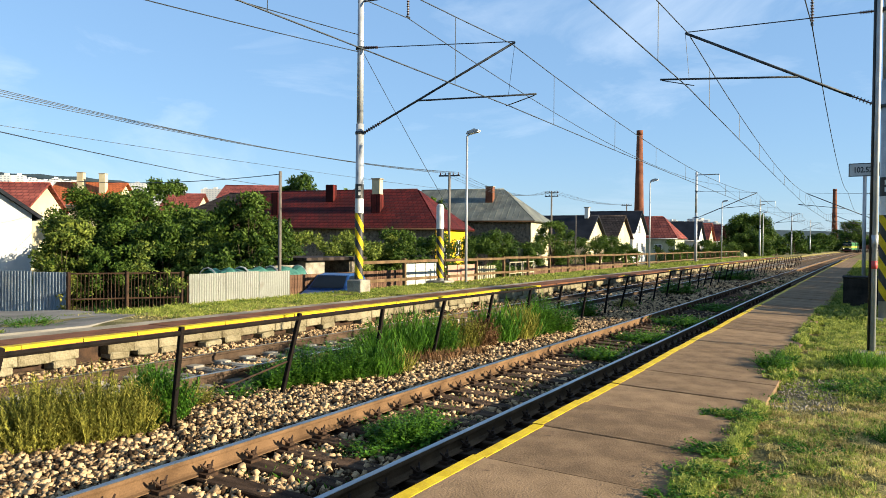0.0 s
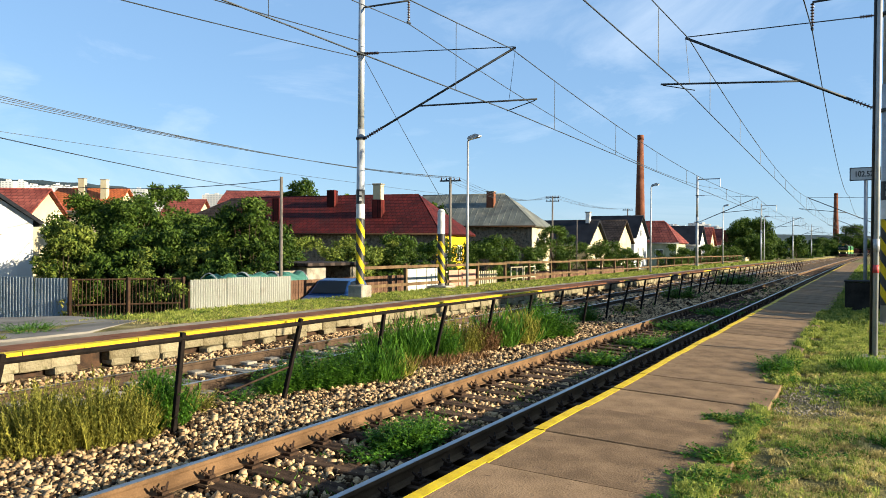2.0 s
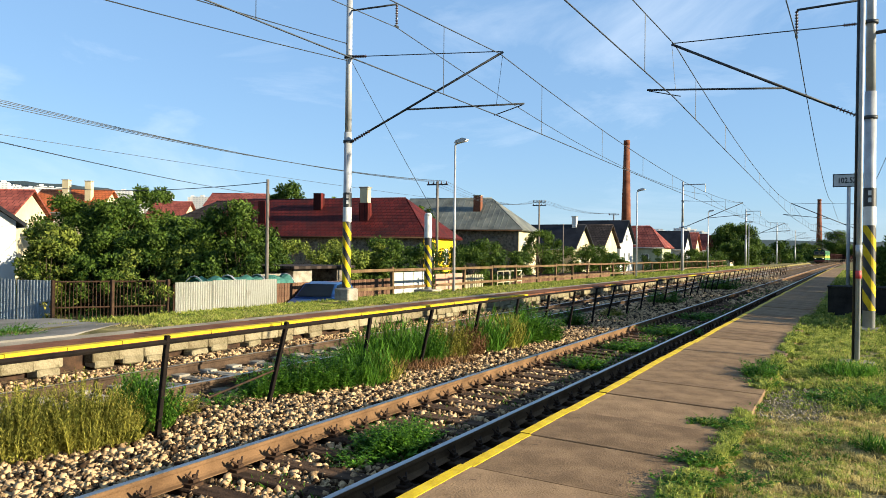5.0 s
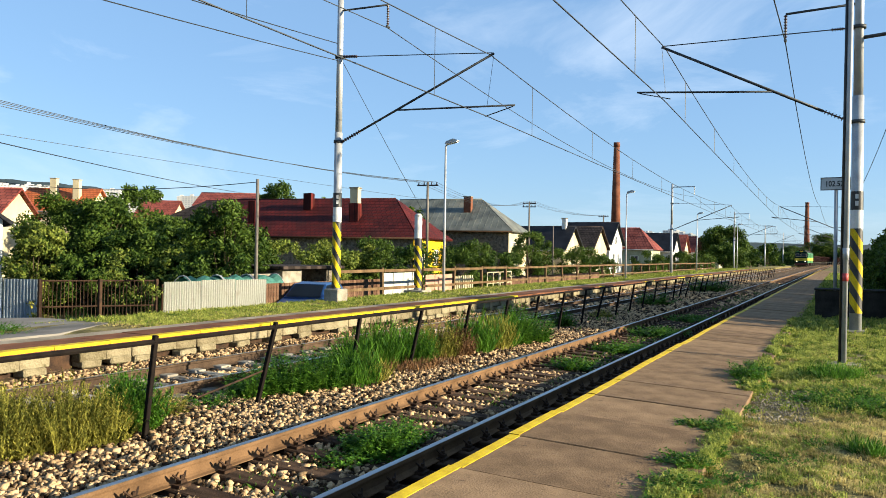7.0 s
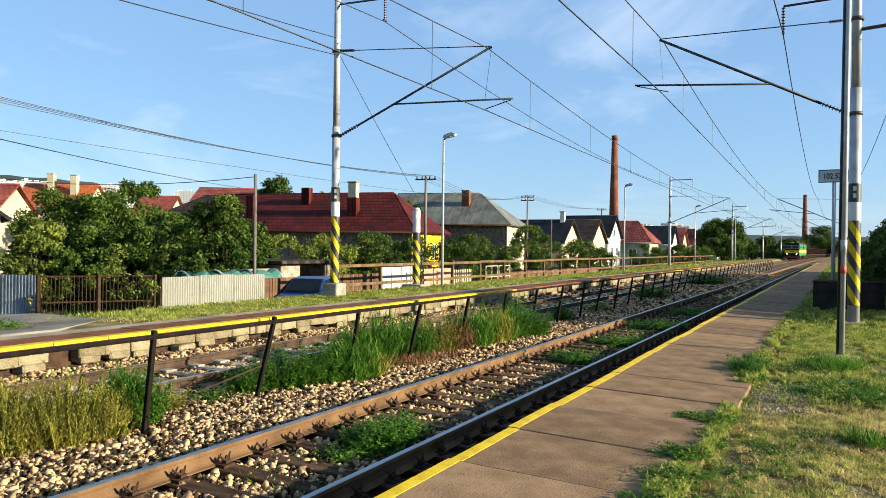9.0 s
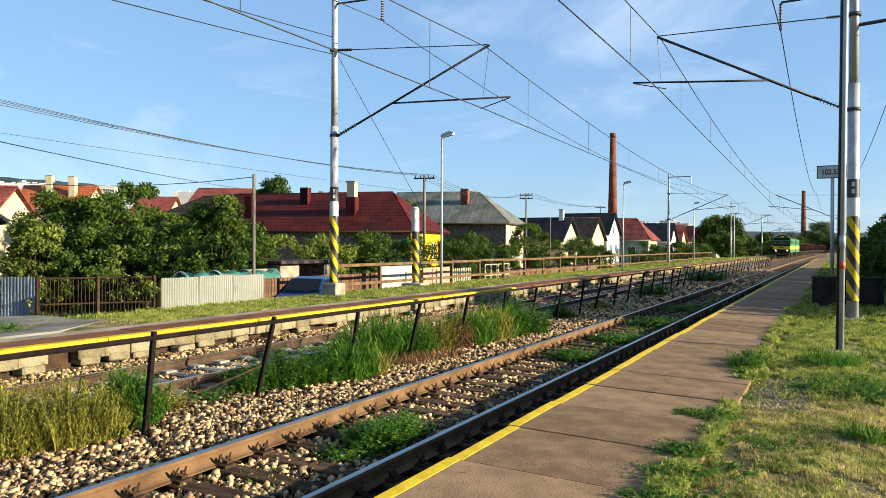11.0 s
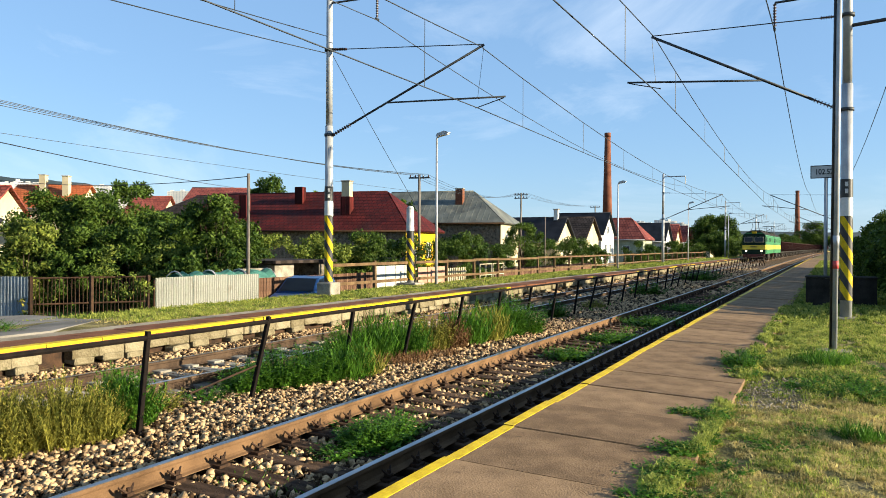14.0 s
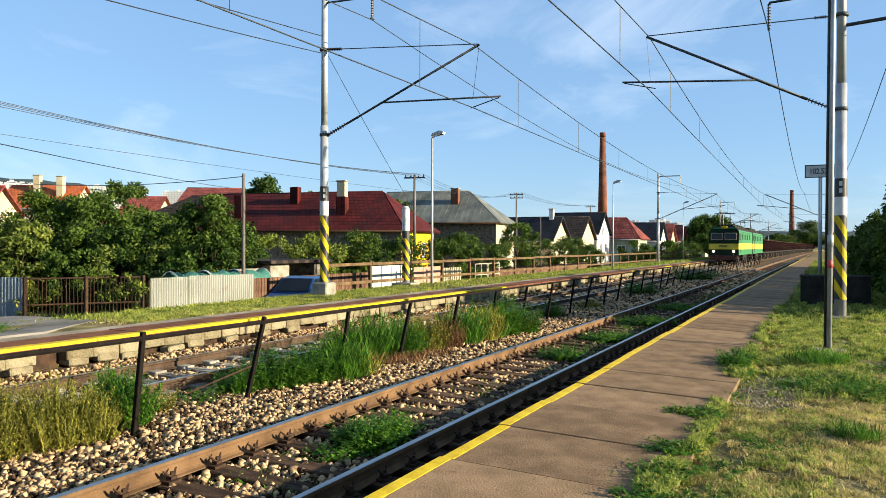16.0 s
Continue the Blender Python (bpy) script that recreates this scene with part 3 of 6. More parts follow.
def build_mast(x, y, h, r, side, wire_x, zc, zm, stripes, label, turn=0.0, base_z=0.0, lo=5.05, hi=7.6):
    """A tubular catenary mast with one cantilever; side is the way to its track along x."""
    mast = thing("catenary_mast", label, "catenary mast", pose(x, y, base_z, 0, 0, turn), group="catenary masts")
    z = -base_z
    s0 = wire_x - x
    part("foundation", boxed(-0.27, 0.27, -0.27, 0.27, -0.5, 0.42 if s0 > 0 and stripes else 0.04, bevel=0.03), CONCRETE, mast)
    bm = bmesh.new()
    tube(bm, (0, 0, 0.0), (0, 0, h * 0.55), r, r * 0.94, n=20)
    tube(bm, (0, 0, h * 0.55), (0, 0, h), r * 0.8, r * 0.72, n=20)
    part("tube", bm, GALV, mast, "silver-grey steel tube", smooth=False)
    if stripes:
        spiral_stripes(mast, r + 0.006, 0.45, 2.5, 3.7, 2.5 if x < -5 else 3.1)
        striped_bands(mast, r + 0.006, [(2.5, 2.95, WHITEP, "white band"), (2.95, 3.4, BLACKP, "black number band")])
        turned = math.degrees(math.atan2(-x, y))
        for zz in (3.05, 3.22):
            mark = part("number_mark", boxed(-0.035, 0.035, -r - 0.016, -r - 0.004, zz, zz + 0.11), WHITEP, mast, "white painted mark")
            mark.matrix_basis = pose(0, 0, 0, 0, 0, turned)
    w = wire_x - x
    s = 1 if w > 0 else -1
    lo, hi = lo + z, hi + z
    a, tip = Vector((s * (r + 0.02), 0, lo)), Vector((w + s * 0.1, 0, zm + z + 0.03))
    mid = a.lerp(tip, 0.13)
    insulator("insulator", mast, a, mid, 0.06)
    part("cantilever_tube", tubed(mid, tip, 0.035, n=8), DARKSTEEL, mast)
    b = Vector((s * (r + 0.02), 0, hi))
    e = tip + Vector((-s * 0.05, 0, 0.02))
    insulator("insulator", mast, b, b.lerp(e, 0.1), 0.05)
    part("stay_rod", tubed(b.lerp(e, 0.1), e, 0.014, n=6), DARKSTEEL, mast)
    p = a.lerp(tip, 0.38)
    q = Vector((w + s * 0.75, 0, zc + z + 0.28))
    part("registration_tube", tubed(p, q, 0.026, n=8), DARKSTEEL, mast)
    part("steady_arm", tubed(q - Vector((s * 0.05, 0, 0.03)), (w - s * 0.15, 0.0, zc + z + 0.03), 0.014, n=6), DARKSTEEL, mast)
    part("hanger_wire", tubed(tip, p.lerp(q, 0.78), 0.006, n=4, cap=False), WIRE, mast)
    for zz in (lo, hi):
        part("clamp", tubed((0, 0, zz - 0.04), (0, 0, zz + 0.04), r + 0.02, n=16), DARKSTEEL, mast)
    return mast


CONTACT, CARRIER = 5.49, 7.24
W_FAR, W_NEAR = -8.65, -4.18
LEFT_Y, RIGHT_Y = [19.2, 72.0, 118.0, 166.0, 214.0], [20.8, 73.0, 119.0, 167.0, 215.0]
LOW_CONTACT, LOW_CARRIER = 5.1, 6.4       # the line hangs lower beyond the first span
for i, y in enumerate(LEFT_Y):
    first = i == 0
    build_mast(-13.8 + bend(y), y, 9.6 if first else 8.4, 0.13, 1, W_FAR + bend(y), CONTACT if first else LOW_CONTACT, CARRIER if first else LOW_CARRIER, 1 if first else 0,
               "silver-grey tubular mast with black and yellow stripes" if first else "silver-grey tubular mast holding the overhead line", base_z=0.08, lo=5.08 if first else 4.25, hi=7.72 if first else 6.7)
for i, y in enumerate(RIGHT_Y):
    first = i == 0
    build_mast(0.42 + bend(y), y, 10.4, 0.135, -1, W_NEAR + bend(y) - (0 if first else 0.4), CONTACT + 0.41 if first else LOW_CONTACT, CARRIER + 0.09 if first else LOW_CARRIER - 0.1, 1 if first else 0,
               "silver-grey tubular mast with black and yellow stripes" if first else "silver-grey tubular mast holding the overhead line", base_z=-0.08, lo=5.02 if first else 4.1, hi=7.32 if first else 6.2)


def catenary(name, posts):
    """posts: x, y, contact height, carrier height, sag of the carrier towards the next."""
    line = thing(name, "overhead contact line with carrier wire and droppers", "overhead line")
    for (xa, y0, ca, ma, sag), (xb, y1, cb, mb, _) in zip(posts, posts[1:]):
        n = 16
        up, down = [], []
        for i in range(n + 1):
            f = i / n
            y, xx = y0 + (y1 - y0) * f, xa + (xb - xa) * f
            up.append(Vector((xx, y, ma + (mb - ma) * f - 4 * sag * f * (1 - f))))
            down.append(Vector((xx, y, ca + (cb - ca) * f - 4 * 0.05 * f * (1 - f))))
        bm = bmesh.new()
        polyline_tube(bm, up, 0.014)
        part("carrier_wire", bm, WIRE, line)
        bm = bmesh.new()
        polyline_tube(bm, down, 0.015)
        part("contact_wire", bm, WIRE, line)
        for i in range(1, n, 2):
            part("dropper", tubed(up[i], down[i], 0.009, n=4, cap=False), WIRE, line)


catenary("overhead_line", [(W_FAR, -33.0, CONTACT, CARRIER, 0.55), (W_FAR, 19.2, CONTACT, CARRIER, 0.85)] + [(W_FAR + bend(y), y, LOW_CONTACT, LOW_CARRIER, 0.7) for y in LEFT_Y[1:]])
catenary("overhead_line", [(W_NEAR, -33.0, CONTACT + 0.36, CARRIER + 0.09, 0.45), (W_NEAR, 20.8, CONTACT + 0.41, CARRIER + 0.09, 0.78)] + [(W_NEAR - 0.4 + bend(y), y, LOW_CONTACT, LOW_CARRIER - 0.1, 0.7) for y in RIGHT_Y[1:]])


def build_bollard():
    ob = thing("striped_post", "cut-off mast stump with black and yellow stripes", "post", pose(-15.05, 26.6, 0.05, 0, -0.4))
    part("foundation", boxed(-0.45, 0.45, -0.4, 0.4, -0.4, 0.1, bevel=0.03), CONCRETE, ob)
    part("tube", tubed((0, 0, 0), (0, 0, 3.15), 0.15, 0.14, n=20), GALV, ob)
    part("cap", tubed((0, 0, 3.12), (0, 0, 3.2), 0.155, 0.09, n=20), WHITEP, ob)
    spiral_stripes(ob, 0.157, 0.2, 1.9, 3.5)
    striped_bands(ob, 0.157, [(1.9, 2.2, BLACKP, "black band"), (2.2, 3.1, WHITEP, "white band")])


build_bollard()


def build_street_lamp():
    lamp = thing("street_lamp", "galvanised platform lamp with a small hooded head", "street lamp", pose(-14.18, 27.2, 0.05), group="platform lamps")
    part("pole", tubed((0, 0, -0.3), (0, 0, 6.0), 0.06, 0.04, n=12), GALV, lamp)
    part("arm", tubed((0, 0, 6.0), (0.28, -0.05, 6.12), 0.03, n=8), GALV, lamp)
    bm = bmesh.new()
    prism(bm, [(-0.28, 0.0), (0.28, 0.0), (0.3, 0.05), (0.12, 0.14), (-0.2, 0.1)], -0.12, 0.12)
    head = part("head", bm, GALV, lamp)
    head.matrix_basis = pose(0.3, -0.05, 6.1, 0, -10)
    g = part("diffuser", boxed(-0.24, 0.24, -0.1, 0.1, -0.03, -0.002), FRAME_W, lamp)
    g.matrix_basis = pose(0.3, -0.05, 6.1, 0, -10)
    return lamp


lamp = build_street_lamp()
for x, y in ((-13.1, 52.8), (-12.6, 80.0), (-11.8, 108.0)):
    copy_thing(lamp, pose(x, y, 0.05))


# ---------------------------------------------------------------- houses
def gabled(name, label, m, length, width, eave, ridge, wall, roof, over=0.4, hip0=0.0, hip1=0.0, base=-1.0, windows=(), chimneys=(), seams=0, gable=None):
    """Local x along the ridge from 0 to length, y across from 0 (front) to width. hip: how far the ridge is cut back at that end."""
    house = thing(name, label, "house", m)
    c = width / 2
    bm = bmesh.new()
    prof = [(0, base), (width, base), (width, eave), (c, ridge - 0.1 if not hip0 and not hip1 else eave), (0, eave)]
    a = [bm.verts.new((0, y, z)) for y, z in prof]
    b = [bm.verts.new((length, y, z)) for y, z in prof]
    if hip0 and not hip1:
        b[3].co.z = ridge - 0.1
    if hip1 and not hip0:
        a[3].co.z = ridge - 0.1
    for i in (0, 1, 4):
        bm.faces.new((a[i], a[(i + 1) % 5], b[(i + 1) % 5], b[i]))
    bm.faces.new(a[::-1])
    bm.faces.new(b)
    bmesh.ops.recalc_face_normals(bm, faces=bm.faces)
    walls = part("wall", bm, wall, house)
    slope = (ridge - eave) / c
    ze = eave - over * slope
    r0, r1 = hip0 - (0 if hip0 else over), length - hip1 + (0 if hip1 else over)
    ends = (-over, length + over)
    corner = {}
    for i, x in enumerate(ends):
        for j, y in enumerate((-over, width + over)):
            corner[i, j] = Vector((x, y, ze))
    top = (Vector((r0, c, ridge)), Vector((r1, c, ridge)))
    sheets = [[corner[0, 0], corner[1, 0], top[1], top[0]], [corner[1, 1], corner[0, 1], top[0], top[1]]]
    if hip0:
        sheets.append([corner[0, 1], corner[0, 0], top[0]])
    if hip1:
        sheets.append([corner[1, 0], corner[1, 1], top[1]])
    bm = bmesh.new()
    for s in sheets:
        n = (s[1] - s[0]).cross(s[2] - s[0]).normalized() * 0.14
        lo = [bm.verts.new(v) for v in s]
        hi = [bm.verts.new(v + n) for v in s]
        bm.faces.new(hi)
        bm.faces.new(lo[::-1])
        for i in range(len(s)):
            bm.faces.new((lo[i], lo[(i + 1) % len(s)], hi[(i + 1) % len(s)], hi[i]))
    if gable:
        part("end_wall", boxed(length, length + 0.06, 0.0, width, base, eave - 0.02), gable, house, "pale plastered end wall")
    roof_ob = part("roof", bm, roof, house)
    part("ridge_cap", tubed(top[0] + Vector((0, 0, 0.1)), top[1] + Vector((0, 0, 0.1)), 0.1, n=8), roof, roof_ob)
    for y in (-over - 0.06, width + over + 0.06):
        part("gutter", tubed((-over, y, ze + 0.03), (length + over, y, ze + 0.03), 0.07, n=8), GALV if wall is not STONEWALL else IRON, roof_ob)
    if seams:
        bm = bmesh.new()
        n = int(length / seams)
        for i in range(1, n):
            x = length * i / n
            f = 1.0
            if hip0 and x < hip0:
                f = x / hip0
            if hip1 and x > length - hip1:
                f = (length - x) / hip1
            for s in (0, 1):
                y0, y1 = (-over, c) if s == 0 else (width + over, c)
                p = Vector((x, y0, ze + 0.16))
                q = Vector((x, y0 + (y1 - y0) * f, ze + (ridge - ze) * f + 0.16))
                tube(bm, p, q, 0.03, n=4)
        part("roof_seams", bm, roof, roof_ob)
    for (x, y, w, d, z1, material, capped) in chimneys:
        base_z = ridge - abs(y - c) * slope - 0.4
        ch = part("chimney", boxed(x - w / 2, x + w / 2, y - d / 2, y + d / 2, base_z, z1, bevel=0.02), material, roof_ob)
        if capped:
            part("chimney_cap", boxed(x - w / 2 - 0.07, x + w / 2 + 0.07, y - d / 2 - 0.07, y + d / 2 + 0.07, z1, z1 + 0.1, bevel=0.02), CONCRETE, roof_ob)
    for (face, u, z, w, h) in windows:
        if face == "front":
            wm = pose(u, 0, z)
        elif face == "back":
            wm = pose(u, width, z, 0, 0, 180)
        elif face == "end0":
            wm = pose(0, u, z, 0, 0, -90)
        else:
            wm = pose(length + (0.07 if gable else 0.0), u, z, 0, 0, 90)
        bm = bmesh.new()
        for q in ((-w / 2, w / 2, h / 2 - 0.07, h / 2), (-w / 2, w / 2, -h / 2, -h / 2 + 0.07), (-w / 2, -w / 2 + 0.07, -h / 2, h / 2), (w / 2 - 0.07, w / 2, -h / 2, h / 2), (-0.03, 0.03, -h / 2, h / 2)):
            box(bm, q[0], q[1], -0.06, 0.02, q[2], q[3])
        win = part("window", bm, FRAME_W, house, "white-framed window")
        win.matrix_basis = wm
        part("pane", boxed(-w / 2 + 0.05, w / 2 - 0.05, -0.03, -0.01, -h / 2 + 0.05, h / 2 - 0.05), GLASS, win)
        part("sill", boxed(-w / 2 - 0.06, w / 2 + 0.06, -0.14, 0.02, -h / 2 - 0.06, -h / 2), CONCRETE, win)
    return house


def along(x0, y0, x1, y1):
    """The turn in degrees of a ridge from one plan point to another."""
    return math.degrees(math.atan2(y1 - y0, x1 - x0))


TURN = 10.0
FAR_GLASS = plain("distant_glazing", (0.22, 0.24, 0.27), 0.4)


def house_at(cx, cy, length, turn=TURN):
    """The pose of a house whose front corner towards the street stands at cx, cy."""
    t = radians(turn)
    return pose(cx - length * math.cos(t), cy - length * math.sin(t), 0, 0, 0, turn)


gabled("house", "long house with a dark red tiled hipped roof and rubble wall", house_at(-29.9, 52.0, 20), 20, 8.5, 3.15, 6.2, STONEWALL, RED_ROOF, 0.5, 0, 3.2,
       windows=[("end1", 2.0, 1.0, 0.9, 1.6), ("end1", 5.6, 1.3, 1.1, 1.3)],
       chimneys=[(4.6, 1.3, 0.75, 0.7, 6.0, RED_ROOF, False), (9.1, 3.0, 0.75, 0.7, 6.75, RED_ROOF, False), (14.2, 1.6, 0.85, 0.8, 5.75, RED_ROOF, False), (14.2, 1.6, 0.72, 0.68, 7.0, CREAM, True)], gable=YELLOWWALL)
gabled("house", "older house with a weathered brown tiled hipped roof", house_at(-49.85, 48.48, 7.6), 7.6, 8.5, 3.0, 6.1, STONEWALL, BROWN_ROOF, 0.5, 5.5, 0)
gabled("house", "plain house with a faded red roof behind the long house", pose(-55.2, 53.5, 0, 0, 0, 32), 5.2, 7, 5.9, 7.3, CREAM, SALMON_ROOF, 0.3)
gabled("house", "old stone house with a pale standing-seam metal roof", house_at(-29.5, 70.6, 13), 13, 9.0, 4.3, 7.5, STONEWALL, GREY_ROOF, 0.5, 0, 4.0, seams=0.6,
       windows=[("end1", 2.5, 2.2, 1.0, 1.5), ("end1", 6.0, 2.2, 1.0, 1.5)], chimneys=[(8.0, 2.6, 0.8, 0.8, 7.7, BRICK, True)], gable=CREAM)
gabled("house", "white plastered house with a dark roof edge", pose(-30.9, 19.3, 0, 0, 0, 158), 9, 8, 2.75, 5.6, WHITEWALL, DARK_ROOF, 0.3, windows=[("end0", 1.7, 2.6, 0.9, 0.9)])
gabled("house", "pale house with a faded red roof", house_at(-59.1, 36.4, 12, 33), 12, 6.8, 4.3, 6.4, CREAM, SALMON_ROOF, 0.4)
gabled("house", "cream house with an orange tiled roof and two chimneys", pose(-103, 66, 0, 0, 0, 28), 9.8, 9, 7.0, 10.2, CREAM, ORANGE_ROOF, 0.5,
       chimneys=[(4.0, 3, 0.9, 0.9, 11.6, CREAM, True), (7.6, 2.4, 0.9, 0.9, 11.4, CREAM, True)])
gabled("house", "house with a dark red roof among garden trees", pose(-93, 78, 0, 0, 0, 28), 5, 9, 6.0, 9.0, CREAM, SALMON_ROOF, 0.5)
gabled("house", "house with a dark slate roof and cream gable", house_at(-27.0, 80.6, 6.5, 0), 6.5, 6.5, 2.4, 4.9, CREAM, DARK_ROOF, 0.4, windows=[("end1", 3.2, 1.2, 1.1, 1.2)], chimneys=[(5.6, 3.0, 0.5, 0.5, 5.9, WHITEWALL, True)])
gabled("house", "house with a brown roof and pale walls", house_at(-26.2, 89.0, 6.5, 0), 6.5, 6.5, 2.7, 5.2, CREAM, BROWN_ROOF, 0.4, windows=[("end1", 3.2, 1.2, 1.1, 1.2)])
gabled("house", "tall white gabled house with a dark roof", house_at(-26.3, 97.3, 7, 0), 7, 6.5, 3.4, 6.1, WHITEWALL, DARK_ROOF, 0.4, windows=[("front", 3.0, 1.3, 1.0, 1.2), ("end1", 2.0, 1.4, 1.0, 1.2), ("end1", 4.5, 1.4, 1.0, 1.2), ("end1", 3.2, 3.9, 0.9, 1.0)])
gabled("house", "pale green house with a red roof", house_at(-24.5, 114.0, 6.5, 1), 6.5, 7.0, 3.0, 6.0, GREENWALL, SALMON_ROOF, 0.4, 0, 2.5, windows=[("front", 4.0, 1.2, 1.2, 1.2), ("end1", 3.5, 1.2, 1.2, 1.2)])
for i, (x, y, w, roof) in enumerate([(-24.1, 128, WHITEWALL, DARK_ROOF), (-24.2, 138, CREAM, SALMON_ROOF), (-23.9, 147, WHITEWALL, SALMON_ROOF), (-24, 158, WHITEWALL, RED_ROOF), (-23, 176, CREAM, RED_ROOF)]):
    gabled("house", "small roadside house with a pitched roof", house_at(x, y, 7.5, 1), 7.5, 7, 2.8, 5.6, w, roof, 0.4, windows=[("front", 2.5, 1.3, 1.1, 1.2), ("end1", 2.2, 1.3, 1.1, 1.2), ("end1", 4.8, 1.3, 1.1, 1.2)])


# ---------------------------------------------------------------- trees and bushes
def leaf_cloud(rng, centres, radii, per, size):
    """Small bent leaf cards scattered through uneven clumps."""
    V = []
    for c, r in zip(centres, radii):
        k = max(20, int(per * r * r))
        d = rng.normal(size=(k, 3))
        d /= np.linalg.norm(d, axis=1, keepdims=True)
        p = np.asarray(c) + d * r * rng.uniform(0.35, 1.08, (k, 1)) * [1, 1, 0.85]
        u = rng.normal(size=(k, 3))
        u /= np.linalg.norm(u, axis=1, keepdims=True)
        v = np.cross(u, d + rng.normal(size=(k, 3)) * 0.6)
        v /= np.linalg.norm(v, axis=1, keepdims=True) + 1e-9
        s = rng.uniform(0.6, 1.3, (k, 1)) * size
        V.append(np.stack([p - u * s, p + v * s * 0.42, p + u * s * 1.05, p - v * s * 0.42], 1))
    return np.concatenate(V).reshape(-1, 3)


def build_tree(name, label, x, y, z, height, spread, seed, material, low=0.3, per=1500, size=0.08, clumps=34, category="tree"):
    rng = np.random.default_rng(seed)
    tree = thing(name, label, category, pose(x, y, z))
    bm = bmesh.new()
    fork = height * max(low, 0.18)
    r = 0.035 * height ** 0.8
    tube(bm, (0, 0, -0.3), (0.05, 0, fork), r, r * 0.75, n=8)
    centres, radii = [], []
    for i in range(clumps * 2):
        a, f = rng.uniform(0, 6.283), rng.uniform(0, 1)
        zz = height * (low + (0.95 - low) * f)
        w = spread * math.sqrt(max(0.06, 1 - (1.75 * f - 0.75) ** 2 * 0.9)) * math.sqrt(rng.uniform(0.08, 0.92))
        centres.append((w * math.cos(a), w * math.sin(a), zz))
        radii.append(spread * rng.uniform(0.13, 0.30))
        if i % 4 == 0:
            m = (0.45 * w * math.cos(a), 0.45 * w * math.sin(a), fork + (zz - fork) * 0.5)
            tube(bm, (0.05, 0, fork * 0.95), m, r * 0.42, r * 0.25, n=6)
            tube(bm, m, centres[-1], r * 0.2, r * 0.05, n=5)
    part("trunk", bm, BARK, tree)
    V = leaf_cloud(rng, centres, radii, per, size)
    crown = soup("crown", V, np.arange(len(V)).reshape(-1, 4), material)
    crown.parent = tree
    return tree


def build_creeper():
    """Climbing leaves on the gate posts."""
    rng = np.random.default_rng(77)
    for cx, cy, z0, n in ((-16.45, 11.1, -0.5, 9), (-15.1, 13.05, -0.4, 12), (-15.45, 12.6, 0.2, 6)):
        centres = [(rng.normal() * 0.14, rng.normal() * 0.14, rng.uniform(0, 1.35)) for _ in range(n)]
        V = leaf_cloud(rng, centres, [rng.uniform(0.12, 0.26) for _ in centres], 1800, 0.045)
        ob = soup("creeper", V, np.arange(len(V)).reshape(-1, 4), WEED_DRY if cx < -16 else LEAF_L)
        ob.matrix_basis = pose(cx, cy, z0)
        tagged(ob, "creeper climbing over the rusty gate", "climbing plant", kind="stuff")


TREES = [(-29.1, 21.0, 4.75, 2.2, LEAF, 0.06), (-27.8, 21.6, 4.7, 2.1, LEAF, 0.06), (-26.0, 17.6, 3.4, 1.3, LEAF_L, 0.06), (-20.7, 21.6, 4.35, 1.65, LEAF, 0.05), (-19.7, 20.4, 2.9, 1.2, LEAF, 0.05), (-30.6, 23.6, 4.6, 1.7, LEAF, 0.06), (-28.9, 23.4, 3.7, 1.8, LEAF, 0.1), (-25.2, 16.9, 2.9, 1.0, LEAF_L, 0.06), (-23.6, 20.0, 3.2, 1.6, LEAF, 0.06), (-21.9, 22.1, 4.0, 1.7, LEAF, 0.06),
         (-21.6, 19.9, 2.4, 1.2, LEAF_L, 0.06), (-29.4, 27.1, 4.2, 2.1, LEAF, 0.1), (-26.4, 20.2, 3.1, 1.6, LEAF, 0.06), (-25.5, 23.6, 3.4, 1.8, LEAF, 0.06), (-24.0, 25.8, 3.4, 1.8, LEAF, 0.06), (-24.6, 18.4, 2.4, 1.2, LEAF, 0.06),
         (-27.2, 18.6, 2.6, 1.2, LEAF, 0.06), (-26.2, 28.4, 2.9, 1.6, LEAF, 0.06), (-19.9, 19.2, 2.0, 0.9, LEAF, 0.06)]
for i, (x, y, h, s, m, low) in enumerate(TREES):
    build_tree("fruit_tree", "dense green garden fruit tree behind the fence", x, y, -0.85, h, s, 10 + i, m, low)
for i, (x, y, h, s, m) in enumerate([(-26.0, 31.0, 2.9, 1.6, LEAF_L), (-25.5, 34.5, 2.9, 1.7, LEAF_L), (-25.8, 38.0, 2.8, 1.7, LEAF_L), (-24.6, 38.6, 3.2, 1.6, LEAF), (-23.4, 40.6, 3.0, 1.5, LEAF), (-24.8, 51.2, 3.2, 1.9, LEAF), (-24.4, 55.0, 3.0, 1.9, LEAF),
                                     (-23.6, 61.5, 4.4, 1.5, LEAF), (-23.6, 65.5, 3.6, 1.7, LEAF), (-23.6, 76.0, 3.2, 1.9, LEAF), (-22.0, 79.0, 2.6, 1.6, LEAF), (-22.5, 104.0, 3.0, 2.2, LEAF), (-21.5, 122.0, 3.0, 2.4, LEAF), (-20.5, 134.0, 3.0, 2.4, LEAF)]):
    build_tree("bush", "leafy green garden bush by the fence", x, y, -0.85, h * 1.05, s * 1.22, 40 + i, m, 0.05, 1100, 0.09, 20, "bush")
